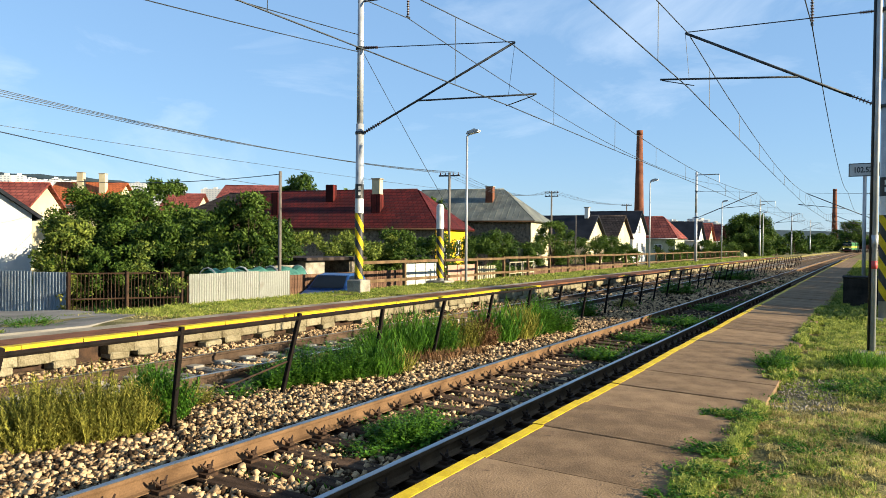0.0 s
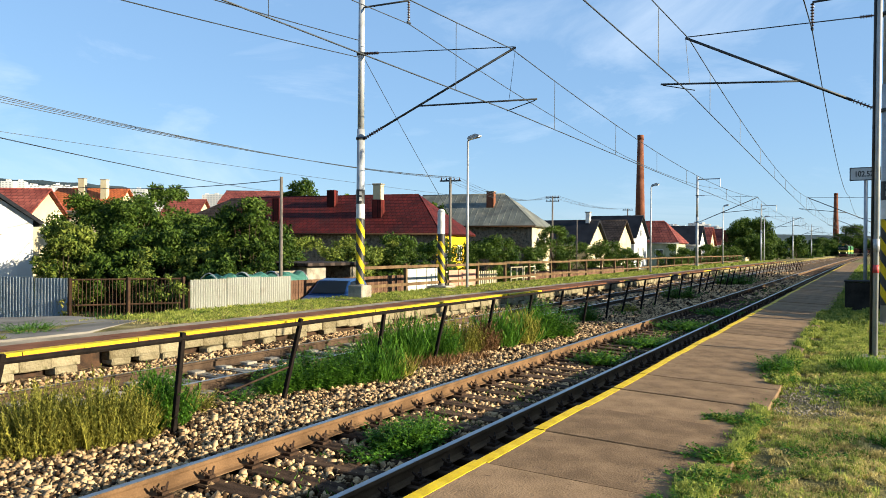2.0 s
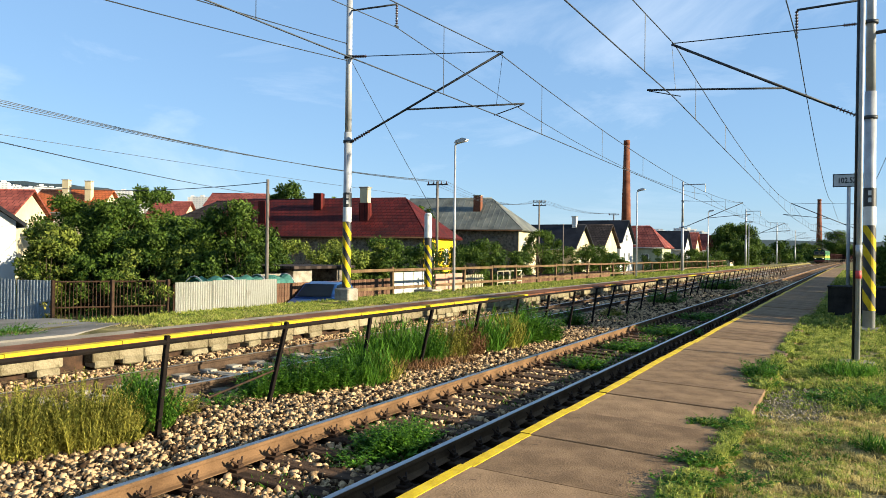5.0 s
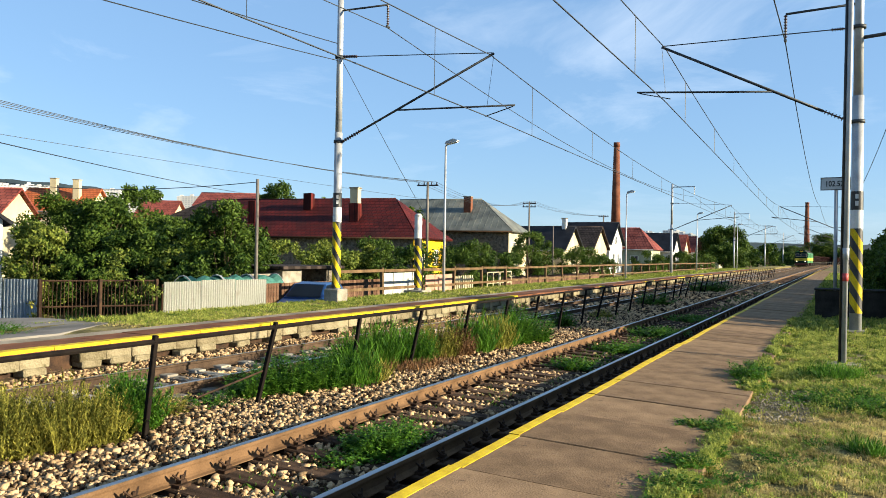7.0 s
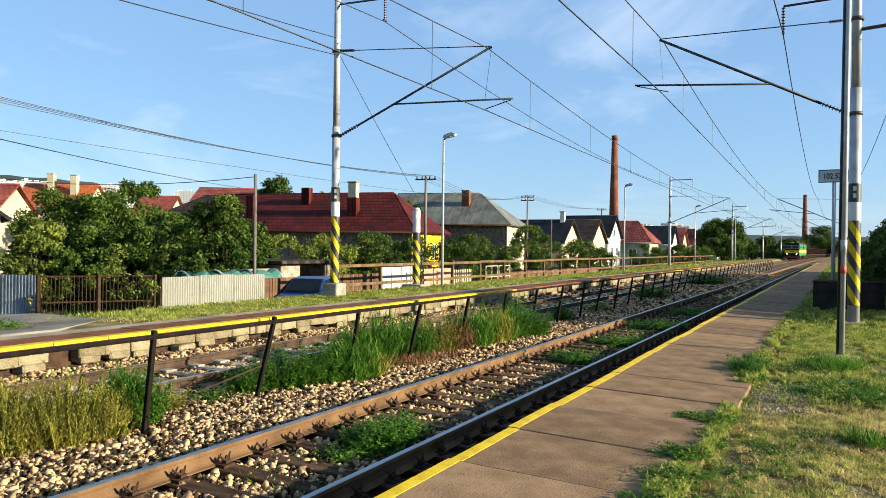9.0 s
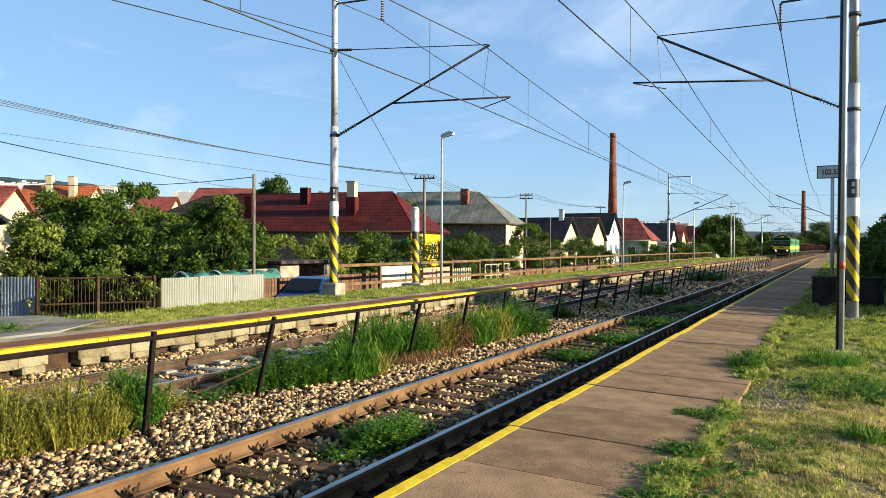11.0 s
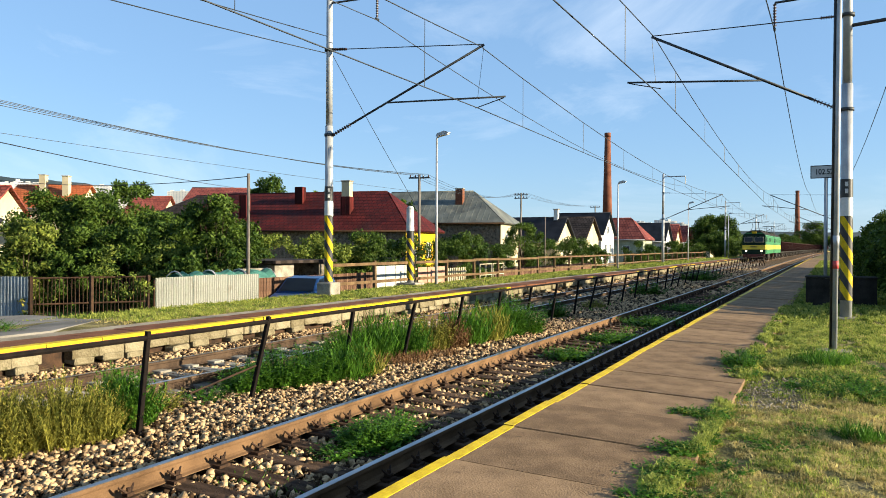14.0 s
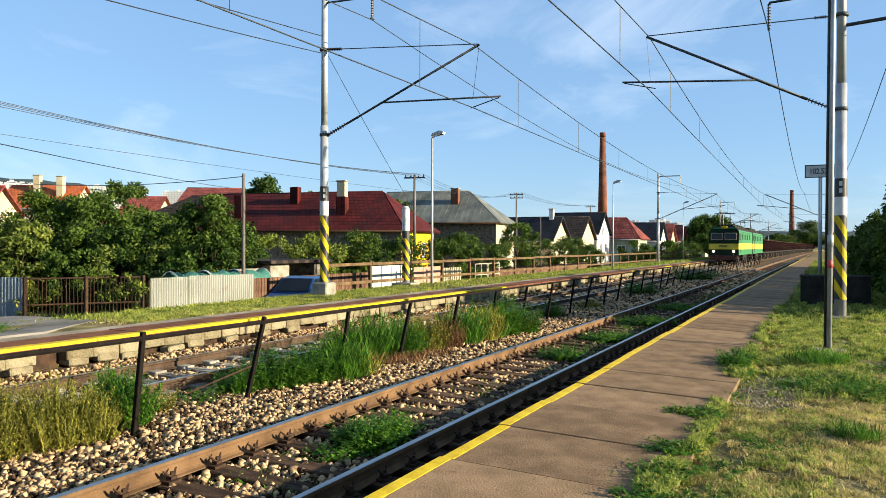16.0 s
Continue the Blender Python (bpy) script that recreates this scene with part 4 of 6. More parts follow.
for i, (x, y, h, s) in enumerate([(-48.2, 57.5, 9.3, 2.6), (-44.4, 60.5, 8.4, 1.3), (-49.0, 41.3, 7.6, 2.7), (-36, 62.5, 7.2, 1.4), (-19.0, 152, 8.5, 5.0), (-17.5, 140, 5.0, 3.6), (-5, 330, 12, 8), (-14, 300, 7, 6), (22, 330, 10, 8), (-30, 260, 7, 6), (-24, 240, 6, 5)]):
    build_tree("tree", "broad dark green tree behind the houses", x, y, -0.85, h, s, 70 + i, LEAF, 0.25, 330, 0.17, 30)
for i, (x, y, h, s) in enumerate([(2.75, 25.4, 3.5, 1.55), (2.9, 28.2, 4.0, 1.8), (4.3, 26.5, 4.6, 2.1), (3.6, 31.0, 4.0, 2.0), (3.6, 34.5, 4.0, 2.0), (2.6, 37.0, 3.2, 1.4), (2.5, 43.0, 3.2, 1.5), (2.8, 55.0, 3.2, 1.6), (3.4, 39.5, 3.6, 1.9), (3.6, 45.0, 3.8, 2.0), (3.8, 51.0, 3.8, 2.1), (4.2, 58.0, 3.8, 2.2), (4.8, 68.0, 4.0, 2.6)]):
    build_tree("shrub", "dark leafy shrub beside the platform", x, y, -0.2, h, s, 90 + i, LEAF, 0.05, 1000, 0.09, 26, "bush")


for i in range(14):
    build_tree("shrub", "tall dense shrub in the row beside the platform", 6.2 + 0.5 * math.sin(i * 2.3), 24.6 + 3.4 * i, -0.3, 4.9 + 0.5 * math.sin(i * 1.7), 2.6, 160 + i, LEAF, 0.03, 260, 0.17, 26, "bush")
for i in range(16):
    y = 175 + 11.0 * i
    side = -17.5 if i % 3 else 9.0
    build_tree("far_shrub", "dark green scrub beside the distant line", side + bend(y) + 3 * math.sin(i * 2.1), y, -0.8, 4.2 + 1.6 * math.sin(i * 1.3), 3.4, 130 + i, LEAF, 0.05, 110, 0.32, 18, "bush")
build_creeper()


# ---------------------------------------------------------------- distance
def build_distance():
    def rise(az):
        """How high the skyline stands over the eye, as a slope, by degrees to the left of +y."""
        f = min(max((az + 5) / 60, 0), 1)
        return 0.022 + 0.060 * f ** 2.2
    bm = bmesh.new()
    rows = []
    for j, (dist, amp) in enumerate(((1400, 0.0), (1700, 0.5), (2200, 0.93), (2800, 0.7))):
        row = []
        for i in range(121):
            az = 75 - 100 * i / 120
            a = radians(az)
            h = dist * rise(az) * amp * (1 + 0.10 * noise.noise((i * 0.13, j * 1.7, 2)) + 0.05 * noise.noise((i * 0.5, j * 1.7, 5)))
            row.append(bm.verts.new((-dist * math.sin(a), dist * math.cos(a), -3 + h)))
        rows.append(row)
    for p, q in zip(rows, rows[1:]):
        for i in range(120):
            bm.faces.new((p[i], p[i + 1], q[i + 1], q[i]))
    tagged(mesh_object("backdrop", bm, HILL, True), "low hazy wooded hills on the horizon", "hills", kind="structure")
    # pale housing blocks of the town
    rng = random.Random(4)
    for az0, az1, count, dist, lo, hi in ((59.5, 52.5, 22, 1180, 0.058, 0.078), (51.5, 40.0, 9, 1250, 0.05, 0.074), (16.5, 9.0, 14, 1250, 0.012, 0.036)):
        for i in range(count):
            az = radians(az0 + (az1 - az0) * (i + rng.uniform(0, 0.7)) / count)
            d = dist * rng.uniform(0.94, 1.05)
            x, y = -d * math.sin(az), d * math.cos(az)
            top = d * (hi - rng.uniform(0, 0.3) * (hi - lo)) * (1 - 0.12 * i / count if az0 > 40 else 1)
            w = rng.uniform(6, 15)
            flat = thing("apartment_block", "pale distant prefabricated apartment block", "apartment block", pose(x, y, 0, 0, 0, math.degrees(az) + rng.uniform(-25, 25)), group="town blocks")
            part("wall", boxed(-w, w, -6, 6, -5, top), BLOCKS, flat)
            bm = bmesh.new()
            for k in range(int((top - d * lo) / 2.9) + 2):
                z = top - 2.4 - 2.9 * k
                for m in range(int(w / 2.2)):
                    u = -w + 1.6 + m * 4.4
                    box(bm, u, u + 2.2, -6.08, -5.9, z, z + 1.5)
            part("glazing", bm, FAR_GLASS, flat)["kind"] = "stuff"
            part("roof_hut", boxed(-2.5, 2.5, -2.5, 2.5, top, top + 2.6), BLOCKS, flat)


build_distance()


def build_stack(x, y, h, r0, r1):
    stack = thing("factory_chimney", "tall tapered red brick factory chimney", "chimney", pose(x, y, -1))
    part("shaft", tubed((0, 0, 0), (0, 0, h), r0, r1, n=24), BRICK, stack)
    part("crown_ring", tubed((0, 0, h - 1.0), (0, 0, h + 0.2), r1 * 1.12, n=24), BRICK, stack)


build_stack(-52.5, 200, 33.0, 1.5, 0.75)
build_stack(-16.9, 541, 39.5, 2.0, 1.1)




# ---------------------------------------------------------------- more wires and posts
def wire(name, label, pts, sag, r=0.014, category="wire", n=14):
    """Hanging wires, each from point to point with its own sag."""
    ob = thing(name, label, category)
    for (p, q), s in zip(zip(pts, pts[1:]), sag):
        p, q = Vector(p), Vector(q)
        bm = bmesh.new()
        polyline_tube(bm, [p.lerp(q, i / n) - Vector((0, 0, 4 * s * (i / n) * (1 - i / n))) for i in range(n + 1)], r)
        part("span", bm, WIRE, ob)
    return ob


def build_feeders():
    m2 = -11.75
    wire("feeder_wire", "dark feeder wire hung under mast brackets", [(-12.3, -33, 8.6), (-12.05, 19.2, 8.42), (m2 + 0.1, 72, 7.25), (-11.6 + bend(118), 118, 7.4), (-11.6 + bend(166), 166, 7.4)], [0.6, 1.0, 0.8, 0.8])
    wire("feeder_wire", "dark feeder wire hung beside the platform masts", [(-1.15, -33, 7.3), (-1.2, 20.8, 7.15), (-1.3, 73, 6.4), (-1.0 + bend(119), 119, 6.5)], [0.6, 1.0, 0.9])
    wire("return_wire", "dark wire anchored to the mast", [(-13.85, 19.2, 8.15), (-12.4, 5.0, 6.6), (-12.0, -20, 6.5)], [0.05, 0.3])
    wire("return_wire", "dark wire anchored to the mast", [(-13.85, 19.2, 7.62), (-12.4, 5.0, 6.05), (-12.0, -20, 6.0)], [0.05, 0.3])
    wire("guy_wire", "thin stay wire from the mast to a stump", [(-13.75, 19.3, 7.6), (-14.75, 26.7, 3.1)], [0.05], 0.01)
    wire("guy_wire", "thin wire hung from the platform mast bracket", [(1.75, 20.8, 7.15), (0.42 + bend(73), 73.0, 6.2)], [1.0], 0.012)
    for x, y, z in ((-12.05, 19.2, 8.42), (-1.2, 20.8, 7.15)):
        ob = thing("line_bracket", "steel outrigger bracket with a hanging insulator", "bracket")
        side = -13.8 if x < -5 else 0.42
        part("arm", tubed((side, y, z + 0.75), (x, y, z + 0.7), 0.03, n=8), DARKSTEEL, ob)
        insulator("insulator", ob, (x, y, z + 0.68), (x, y, z + 0.08), 0.05)
        part("clamp", tubed((x, y - 0.08, z + 0.03), (x, y + 0.08, z + 0.03), 0.035, n=6), DARKSTEEL, ob)
    ob = thing("line_bracket", "steel bracket with a wire ring on the mast", "bracket")
    part("arm", tubed((0.42, 20.8, 7.05), (2.6, 20.8, 7.2), 0.045, n=8), DARKSTEEL, ob)
    for y in (72.0, 118.0, 166.0):
        ob = thing("line_bracket", "square steel bracket near the mast head", "bracket")
        b = -13.8 + bend(y)
        part("arm", tubed((b, y, 8.2), (b + 2.0, y, 8.2), 0.05, n=6), GALV, ob)
        part("hanger", tubed((b + 2.0, y, 8.2), (b + 2.0, y, 7.45), 0.035, n=6), GALV, ob)


build_feeders()


def utility_pole(x, y, top, arms, label, r=0.11):
    ob = thing("utility_pole", label, "utility pole", pose(x, y, -0.9, 0, 0, 12))
    h = top + 0.9
    part("pole", tubed((0, 0, -0.3), (0, 0, h), r, r * 0.75, n=10), WOOD_G, ob)
    for i in range(arms):
        z = h - 0.25 - 0.35 * i
        part("crossarm", boxed(-0.7, 0.7, -0.05, 0.05, z, z + 0.09, bevel=0.01), DARKSTEEL, ob)
        for k in (-0.6, -0.25, 0.25, 0.6):
            part("insulator", tubed((k, 0, z + 0.09), (k, 0, z + 0.24), 0.045, 0.03, n=8), PORCELAIN, ob)


utility_pole(-18.0, 20.3, 4.15, 0, "plain grey steel pole behind the garden fence", 0.07)
utility_pole(-23.2, 42.1, 6.2, 1, "weathered wooden utility pole with a crossarm")
utility_pole(-28.3, 73.3, 7.2, 2, "weathered wooden utility pole with two crossarms")
utility_pole(-29.0, 103.9, 7.4, 1, "weathered wooden utility pole with a crossarm")
utility_pole(-22.4, 64.0, 4.3, 0, "plain grey steel pole behind the garden fence", 0.06)
for k, z0 in ((-0.6, 6.98), (-0.25, 6.85), (0.25, 6.68), (0.6, 6.52)):
    wire("power_line", "thin dark power line between wooden poles", [(-21.5 + k * 0.3, -0.5, z0), (-23.2 + k, 42.1, 6.2), (-28.3 + k, 73.3, 7.2), (-29.0 + k, 103.9, 7.4)], [0.75, 0.9, 0.5], 0.011, "power line")
    wire("power_line", "thin dark power line overhead", [(-20.0 + k * 0.2, -35, z0 + 0.4), (-21.5 + k * 0.3, -0.5, z0)], [0.7], 0.011, "power line")
wire("power_line", "single thin wire below the power lines", [(-22.0, -0.5, 5.2), (-23.2, 42.1, 5.1)], [0.15], 0.008, "power line")
wire("service_cable", "dark service cable to the garden pole", [(-15.5, -6.0, 4.5), (-17.0, 9.12, 4.15), (-36.0, 39.4, 5.56)], [0.1, 0.12], 0.014, "cable")
wire("service_cable", "dark service cable to the garden pole", [(-18.0, 20.3, 4.05), (-34.0, 21.0, 4.6)], [0.3], 0.014, "cable")


def build_signs():
    ob = thing("kilometre_sign", "white kilometre board with dark numerals on a grey pole", "sign", pose(-0.02, 30.0, -0.1))
    part("pole", tubed((0, 0.05, 0), (0, 0.05, 4.45), 0.06, n=10), GALV, ob)
    part("pole", tubed((0.22, 0.08, 0), (0.22, 0.08, 4.3), 0.05, n=10), GALV, ob)
    board = part("board", boxed(-0.5, 0.45, -0.03, 0.0, 4.22, 4.68, bevel=0.01), WHITEP, ob)
    bm = bmesh.new()
    for q in ((-0.5, 0.45, 4.65, 4.68), (-0.5, 0.45, 4.22, 4.25), (-0.5, -0.47, 4.25, 4.65), (0.42, 0.45, 4.25, 4.65)):
        box(bm, q[0], q[1], -0.038, -0.031, q[2], q[3])
    part("border", bm, DARKSTEEL, board)
    cu = bpy.data.curves.new("numerals", "FONT")
    cu.body, cu.size, cu.extrude, cu.align_x = "102.52", 0.27, 0.003, "CENTER"
    cu.offset = 0.006
    tx = new("numerals", cu)
    me = bpy.data.meshes.new_from_object(tx)
    bpy.data.objects.remove(tx)
    me.materials.append(BLACKP)
    t = share("numerals", me, board, pose(-0.06, -0.036, 4.36, 90))
    t.scale = (0.8, 1, 1)
    # slim post on the grass in front of the mast
    ob = thing("signal_post", "slim two-tone grey post with a red band", "post", pose(0.13, 14.1, -0.1, 0, 0.4))
    part("footing", boxed(-0.28, 0.28, -0.2, 0.2, -0.2, 0.05, bevel=0.03), CONCRETE, ob)
    part("tube", tubed((0, 0, 0), (0, 0, 8.2), 0.042, 0.04, n=14), GALV, ob)
    part("cable_duct", tubed((-0.06, 0.0, 0.02), (-0.06, 0, 8.2), 0.02, n=8), BLACKP, ob, "black cable duct")
    part("collar", tubed((0, 0, 1.75), (0, 0, 1.95), 0.048, 0.054, n=14), GALV, ob)
    part("red_band", tubed((0, 0, 1.4), (0, 0, 1.53), 0.047, n=14), plain("red_paint", (0.45, 0.05, 0.05), 0.6), ob, "faded red band")
    # concrete screens behind the mast
    ob = thing("cable_trough", "dark tarred board box standing on the grass", "box", pose(-0.55, 25.6, -0.1))
    part("front_board", boxed(0, 1.9, 0, 0.06, -0.2, 0.82, bevel=0.01), TROUGH, ob)
    part("side_board", boxed(0, 0.06, 0.065, 1.0, -0.2, 0.82, bevel=0.01), TROUGH, ob)
    part("side_board", boxed(1.84, 1.9, 0.065, 1.0, -0.2, 0.82, bevel=0.01), TROUGH, ob)
    part("lid", boxed(-0.03, 1.93, -0.03, 1.03, 0.825, 0.87, bevel=0.01), TROUGH, ob)


build_signs()


# ---------------------------------------------------------------- far side: fences, car, gardens
def corrugated(name, label, p, q, z0, z1, pitch, material, panels):
    p, q = Vector(p), Vector(q)
    d = (q - p).normalized()
    nrm = Vector((d.y, -d.x, 0))
    ob = thing(name, label, "fence")
    for k in range(panels):
        a, b = p.lerp(q, k / panels), p.lerp(q, (k + 1) / panels - 0.006)
        bm = bmesh.new()
        n = int((b - a).length / pitch * 4)
        lo, hi = [], []
        for i in range(n + 1):
            c = a.lerp(b, i / n) + nrm * 0.016 * (0, 1, 1, 0)[i % 4]
            lo.append(bm.verts.new((c.x, c.y, z0)))
            hi.append(bm.verts.new((c.x, c.y, z1 + random.uniform(-0.006, 0.006) + 0.02 * (k % 2))))
        for i in range(n):
            bm.faces.new((lo[i], lo[i + 1], hi[i + 1], hi[i]))
        bmesh.ops.solidify(bm, geom=bm.faces, thickness=0.006)
        part("sheet", bm, material, ob)
        part("post", tubed((a.x - nrm.x * 0.05, a.y - nrm.y * 0.05, z0 - 0.2), (a.x - nrm.x * 0.05, a.y - nrm.y * 0.05, z1 - 0.05), 0.03, n=6), IRON, ob)


corrugated("sheet_fence", "pale corrugated sheet metal fence", (-14.75, 13.3, 0), (-14.5, 16.8, 0), -0.25, 0.83, 0.075, SHEET_W, 3)
corrugated("sheet_fence", "blue-grey corrugated sheet metal fence", (-20.6, 10.9, 0), (-17.45, 11.95, 0), -0.6, 0.84, 0.09, SHEET_B, 3)


def board_fence(name, label, x, y0, y1, z0, z1, w, material, gap=0.012):
    ob = thing(name, label, "fence")
    me = None
    n = int((y1 - y0) / w)
    for i in range(n):
        m = pose(x + random.uniform(-0.008, 0.008), y0 + w * (i + 0.5), 0, 0, 0, random.uniform(-1, 1))
        if me is None:
            b = part("board", boxed(-0.012, 0.012, -w / 2 + gap / 2, w / 2 - gap / 2, z0, z1, bevel=0.004), material, ob)
            b.matrix_basis, me = m, b.data
        else:
            share("board", me, ob, m)
    for z in (z0 + 0.3, z1 - 0.25):
        part("rail", boxed(x - 0.07, x - 0.02, y0, y1, z, z + 0.08), material, ob)


board_fence("board_fence", "brown weathered wooden board fence behind a parked car", -17.3, 18.6, 27.3, -0.9, 0.52, 0.14, WOOD_D)
board_fence("board_fence", "white painted panel fence", -17.3, 27.5, 31.2, -0.9, 0.76, 0.85, SHEET_W, 0.06)
board_fence("board_fence", "salmon brown panel fence", -17.3, 31.3, 34.2, -0.9, 0.62, 0.95, mat("salmon_panel", (0.30, 0.15, 0.10), (0.45, 0.25, 0.18), 0.8, 1, 20, 0.2), 0.03)
board_fence("picket_fence", "pale picket fence along a front garden", -17.5, 34.4, 37.2, -0.9, 0.5, 0.22, CREAM, 0.12)


def build_garden_gate():
    for y in (37.6, 39.4):
        ob = thing("garden_gate", "pale yellow tubular garden gate", "gate", pose(-16.9, y, -0.85), group="garden gates")
        for z in (0.35, 0.9, 1.5):
            part("gate_rail", tubed((0, 0, z), (0, 1.6, z), 0.03, n=8), CREAM, ob)
        for yy in (0.0, 0.8, 1.6):
            part("upright", tubed((0, yy, 0), (0, yy, 1.52), 0.03, n=8), CREAM, ob)


build_garden_gate()
board_fence("board_fence", "dark brown board fence before the gardens", -17.6, 41.3, 62.0, -0.9, 0.3, 0.3, WOOD_D)


def build_rail_fence():
    ob = thing("wooden_fence", "brown wooden post and rail fence along the platform", "fence")
    ys = [21.12 + 2.97 * i for i in range(29)]
    pm = rm = None
    for i, y in enumerate(ys):
        x = -15.2 + bend(y) * 1.5
        m = pose(x, y, 0, random.uniform(-1, 1), random.uniform(-1.5, 1.5))
        if pm is None:
            b = part("post", boxed(-0.06, 0.06, -0.06, 0.06, -0.5, 1.08, bevel=0.012), WOOD_F, ob)
            b.matrix_basis, pm = m, b.data
        else:
            share("post", pm, ob, m)
        for z in (0.98, 0.3):
            m = pose(x + 0.08, y + 1.485, z + random.uniform(-0.02, 0.02), random.uniform(-0.4, 0.4))
            if rm is None:
                b = part("rail", boxed(-0.02, 0.02, -1.48, 1.48, -0.055, 0.055, bevel=0.008), WOOD_F, ob)
                b.matrix_basis, rm = m, b.data
            else:
                share("rail", rm, ob, m)


build_rail_fence()


def build_gate():
    gate = thing("bar_gate", "rusty iron bar gate overgrown with creeper", "gate")
    p, q = Vector((-16.4, 11.15, 0)), Vector((-14.95, 13.25, 0))
    rod = None
    for f in (0.0, 0.5, 1.0):
        c = p.lerp(q, f)
        part("gate_post", boxed(c.x - 0.04, c.x + 0.04, c.y - 0.04, c.y + 0.04, -0.7, 0.9, bevel=0.008), IRON, gate)
    for leaf in (0, 1):
        a, b = p.lerp(q, 0.5 * leaf + 0.02), p.lerp(q, 0.5 * leaf + 0.48)
        for z in (-0.35, 0.25, 0.86):
            part("gate_rail", tubed(a + Vector((0, 0, z)), b + Vector((0, 0, z)), 0.02, n=6), IRON, gate)
        for i in range(14):
            c = a.lerp(b, (i + 0.5) / 14)
            if rod is None:
                o = part("bar", tubed((0, 0, -0.4), (0, 0, 0.88), 0.009, n=5), IRON, gate)
                o.matrix_basis, rod = pose(c.x, c.y, 0), o.data
            else:
                share("bar", rod, gate, pose(c.x, c.y, 0, random.uniform(-1, 1)))


build_gate()


CAR_GLASS = mat("car_glass", (0.004, 0.005, 0.007), (0.008, 0.010, 0.013), 0.3, 1, 10, 0)


def build_car():
    car = thing("car", "blue hatchback car parked below the grassy bank", "car", pose(-16.75, 21.9, -0.92, 0, 0, -72))
    def loft(sections, material, name, parent):
        bm = bmesh.new()
        rings = [[bm.verts.new((x, s * hw, z)) for s, z, hw in ring] for x, ring in sections]
        for a, b in zip(rings, rings[1:]):
            n = len(a)
            for i in range(n):
                bm.faces.new((a[i], a[(i + 1) % n], b[(i + 1) % n], b[i]))
        bm.faces.new(rings[0][::-1])
        bm.faces.new(rings[-1])
        bmesh.ops.recalc_face_normals(bm, faces=bm.faces)
        return part(name, bm, material, parent, smooth=False)
    def ring(z0, z1, w):
        return [(-1, z0, w * 0.96), (-1, (z0 + z1) / 2, w), (-1, z1, w * 0.9), (1, z1, w * 0.9), (1, (z0 + z1) / 2, w), (1, z0, w * 0.96)]
    body = loft([(-1.95, ring(0.3, 0.75, 0.72)), (-1.75, ring(0.22, 0.92, 0.84)), (-0.6, ring(0.2, 0.97, 0.86)), (0.8, ring(0.2, 0.95, 0.86)), (1.6, ring(0.22, 0.78, 0.82)), (1.95, ring(0.3, 0.62, 0.7))], CARBLUE, "body", car)
    cab = loft([(-1.8, ring(0.9, 0.98, 0.78)), (-1.35, ring(0.9, 1.36, 0.68)), (-0.4, ring(0.9, 1.46, 0.66)), (0.25, ring(0.9, 1.4, 0.66)), (1.0, ring(0.88, 0.95, 0.76))], CARBLUE, "cabin", car)
    def pane(pts, name):
        bm = bmesh.new()
        vs = [bm.verts.new(p) for p in pts]
        bm.faces.new(vs)
        bmesh.ops.solidify(bm, geom=bm.faces, thickness=0.012)
        part(name, bm, CAR_GLASS, cab)
    pane([(1.0, -0.62, 0.985), (1.0, 0.62, 0.985), (0.33, 0.54, 1.39), (0.33, -0.54, 1.39)], "windscreen")
    for s in (-1, 1):
        pane([(0.82, s * 0.74, 0.99), (-0.1, s * 0.73, 0.98), (-0.1, s * 0.635, 1.38), (0.28, s * 0.635, 1.36)], "side_window")
        pane([(-0.18, s * 0.73, 0.98), (-1.3, s * 0.715, 0.99), (-1.2, s * 0.655, 1.3), (-0.18, s * 0.635, 1.39)], "side_window")
        part("mirror", boxed(0.6, 0.72, s * 0.86 - 0.08, s * 0.86 + 0.08, 0.95, 1.06, bevel=0.02), CARBLUE, car)
        part("headlight", boxed(1.72, 1.86, s * 0.55 - 0.14, s * 0.55 + 0.14, 0.58, 0.72, bevel=0.02), FRAME_W, car)
        for x in (-1.25, 1.25):
            w = part("wheel", tubed((x, s * 0.72, 0.3), (x, s * 0.86, 0.3), 0.3, n=20), TYRE, car)
            part("rim", tubed((x, s * 0.8, 0.3), (x, s * 0.875, 0.3), 0.19, n=14), GALV, w)


build_car()


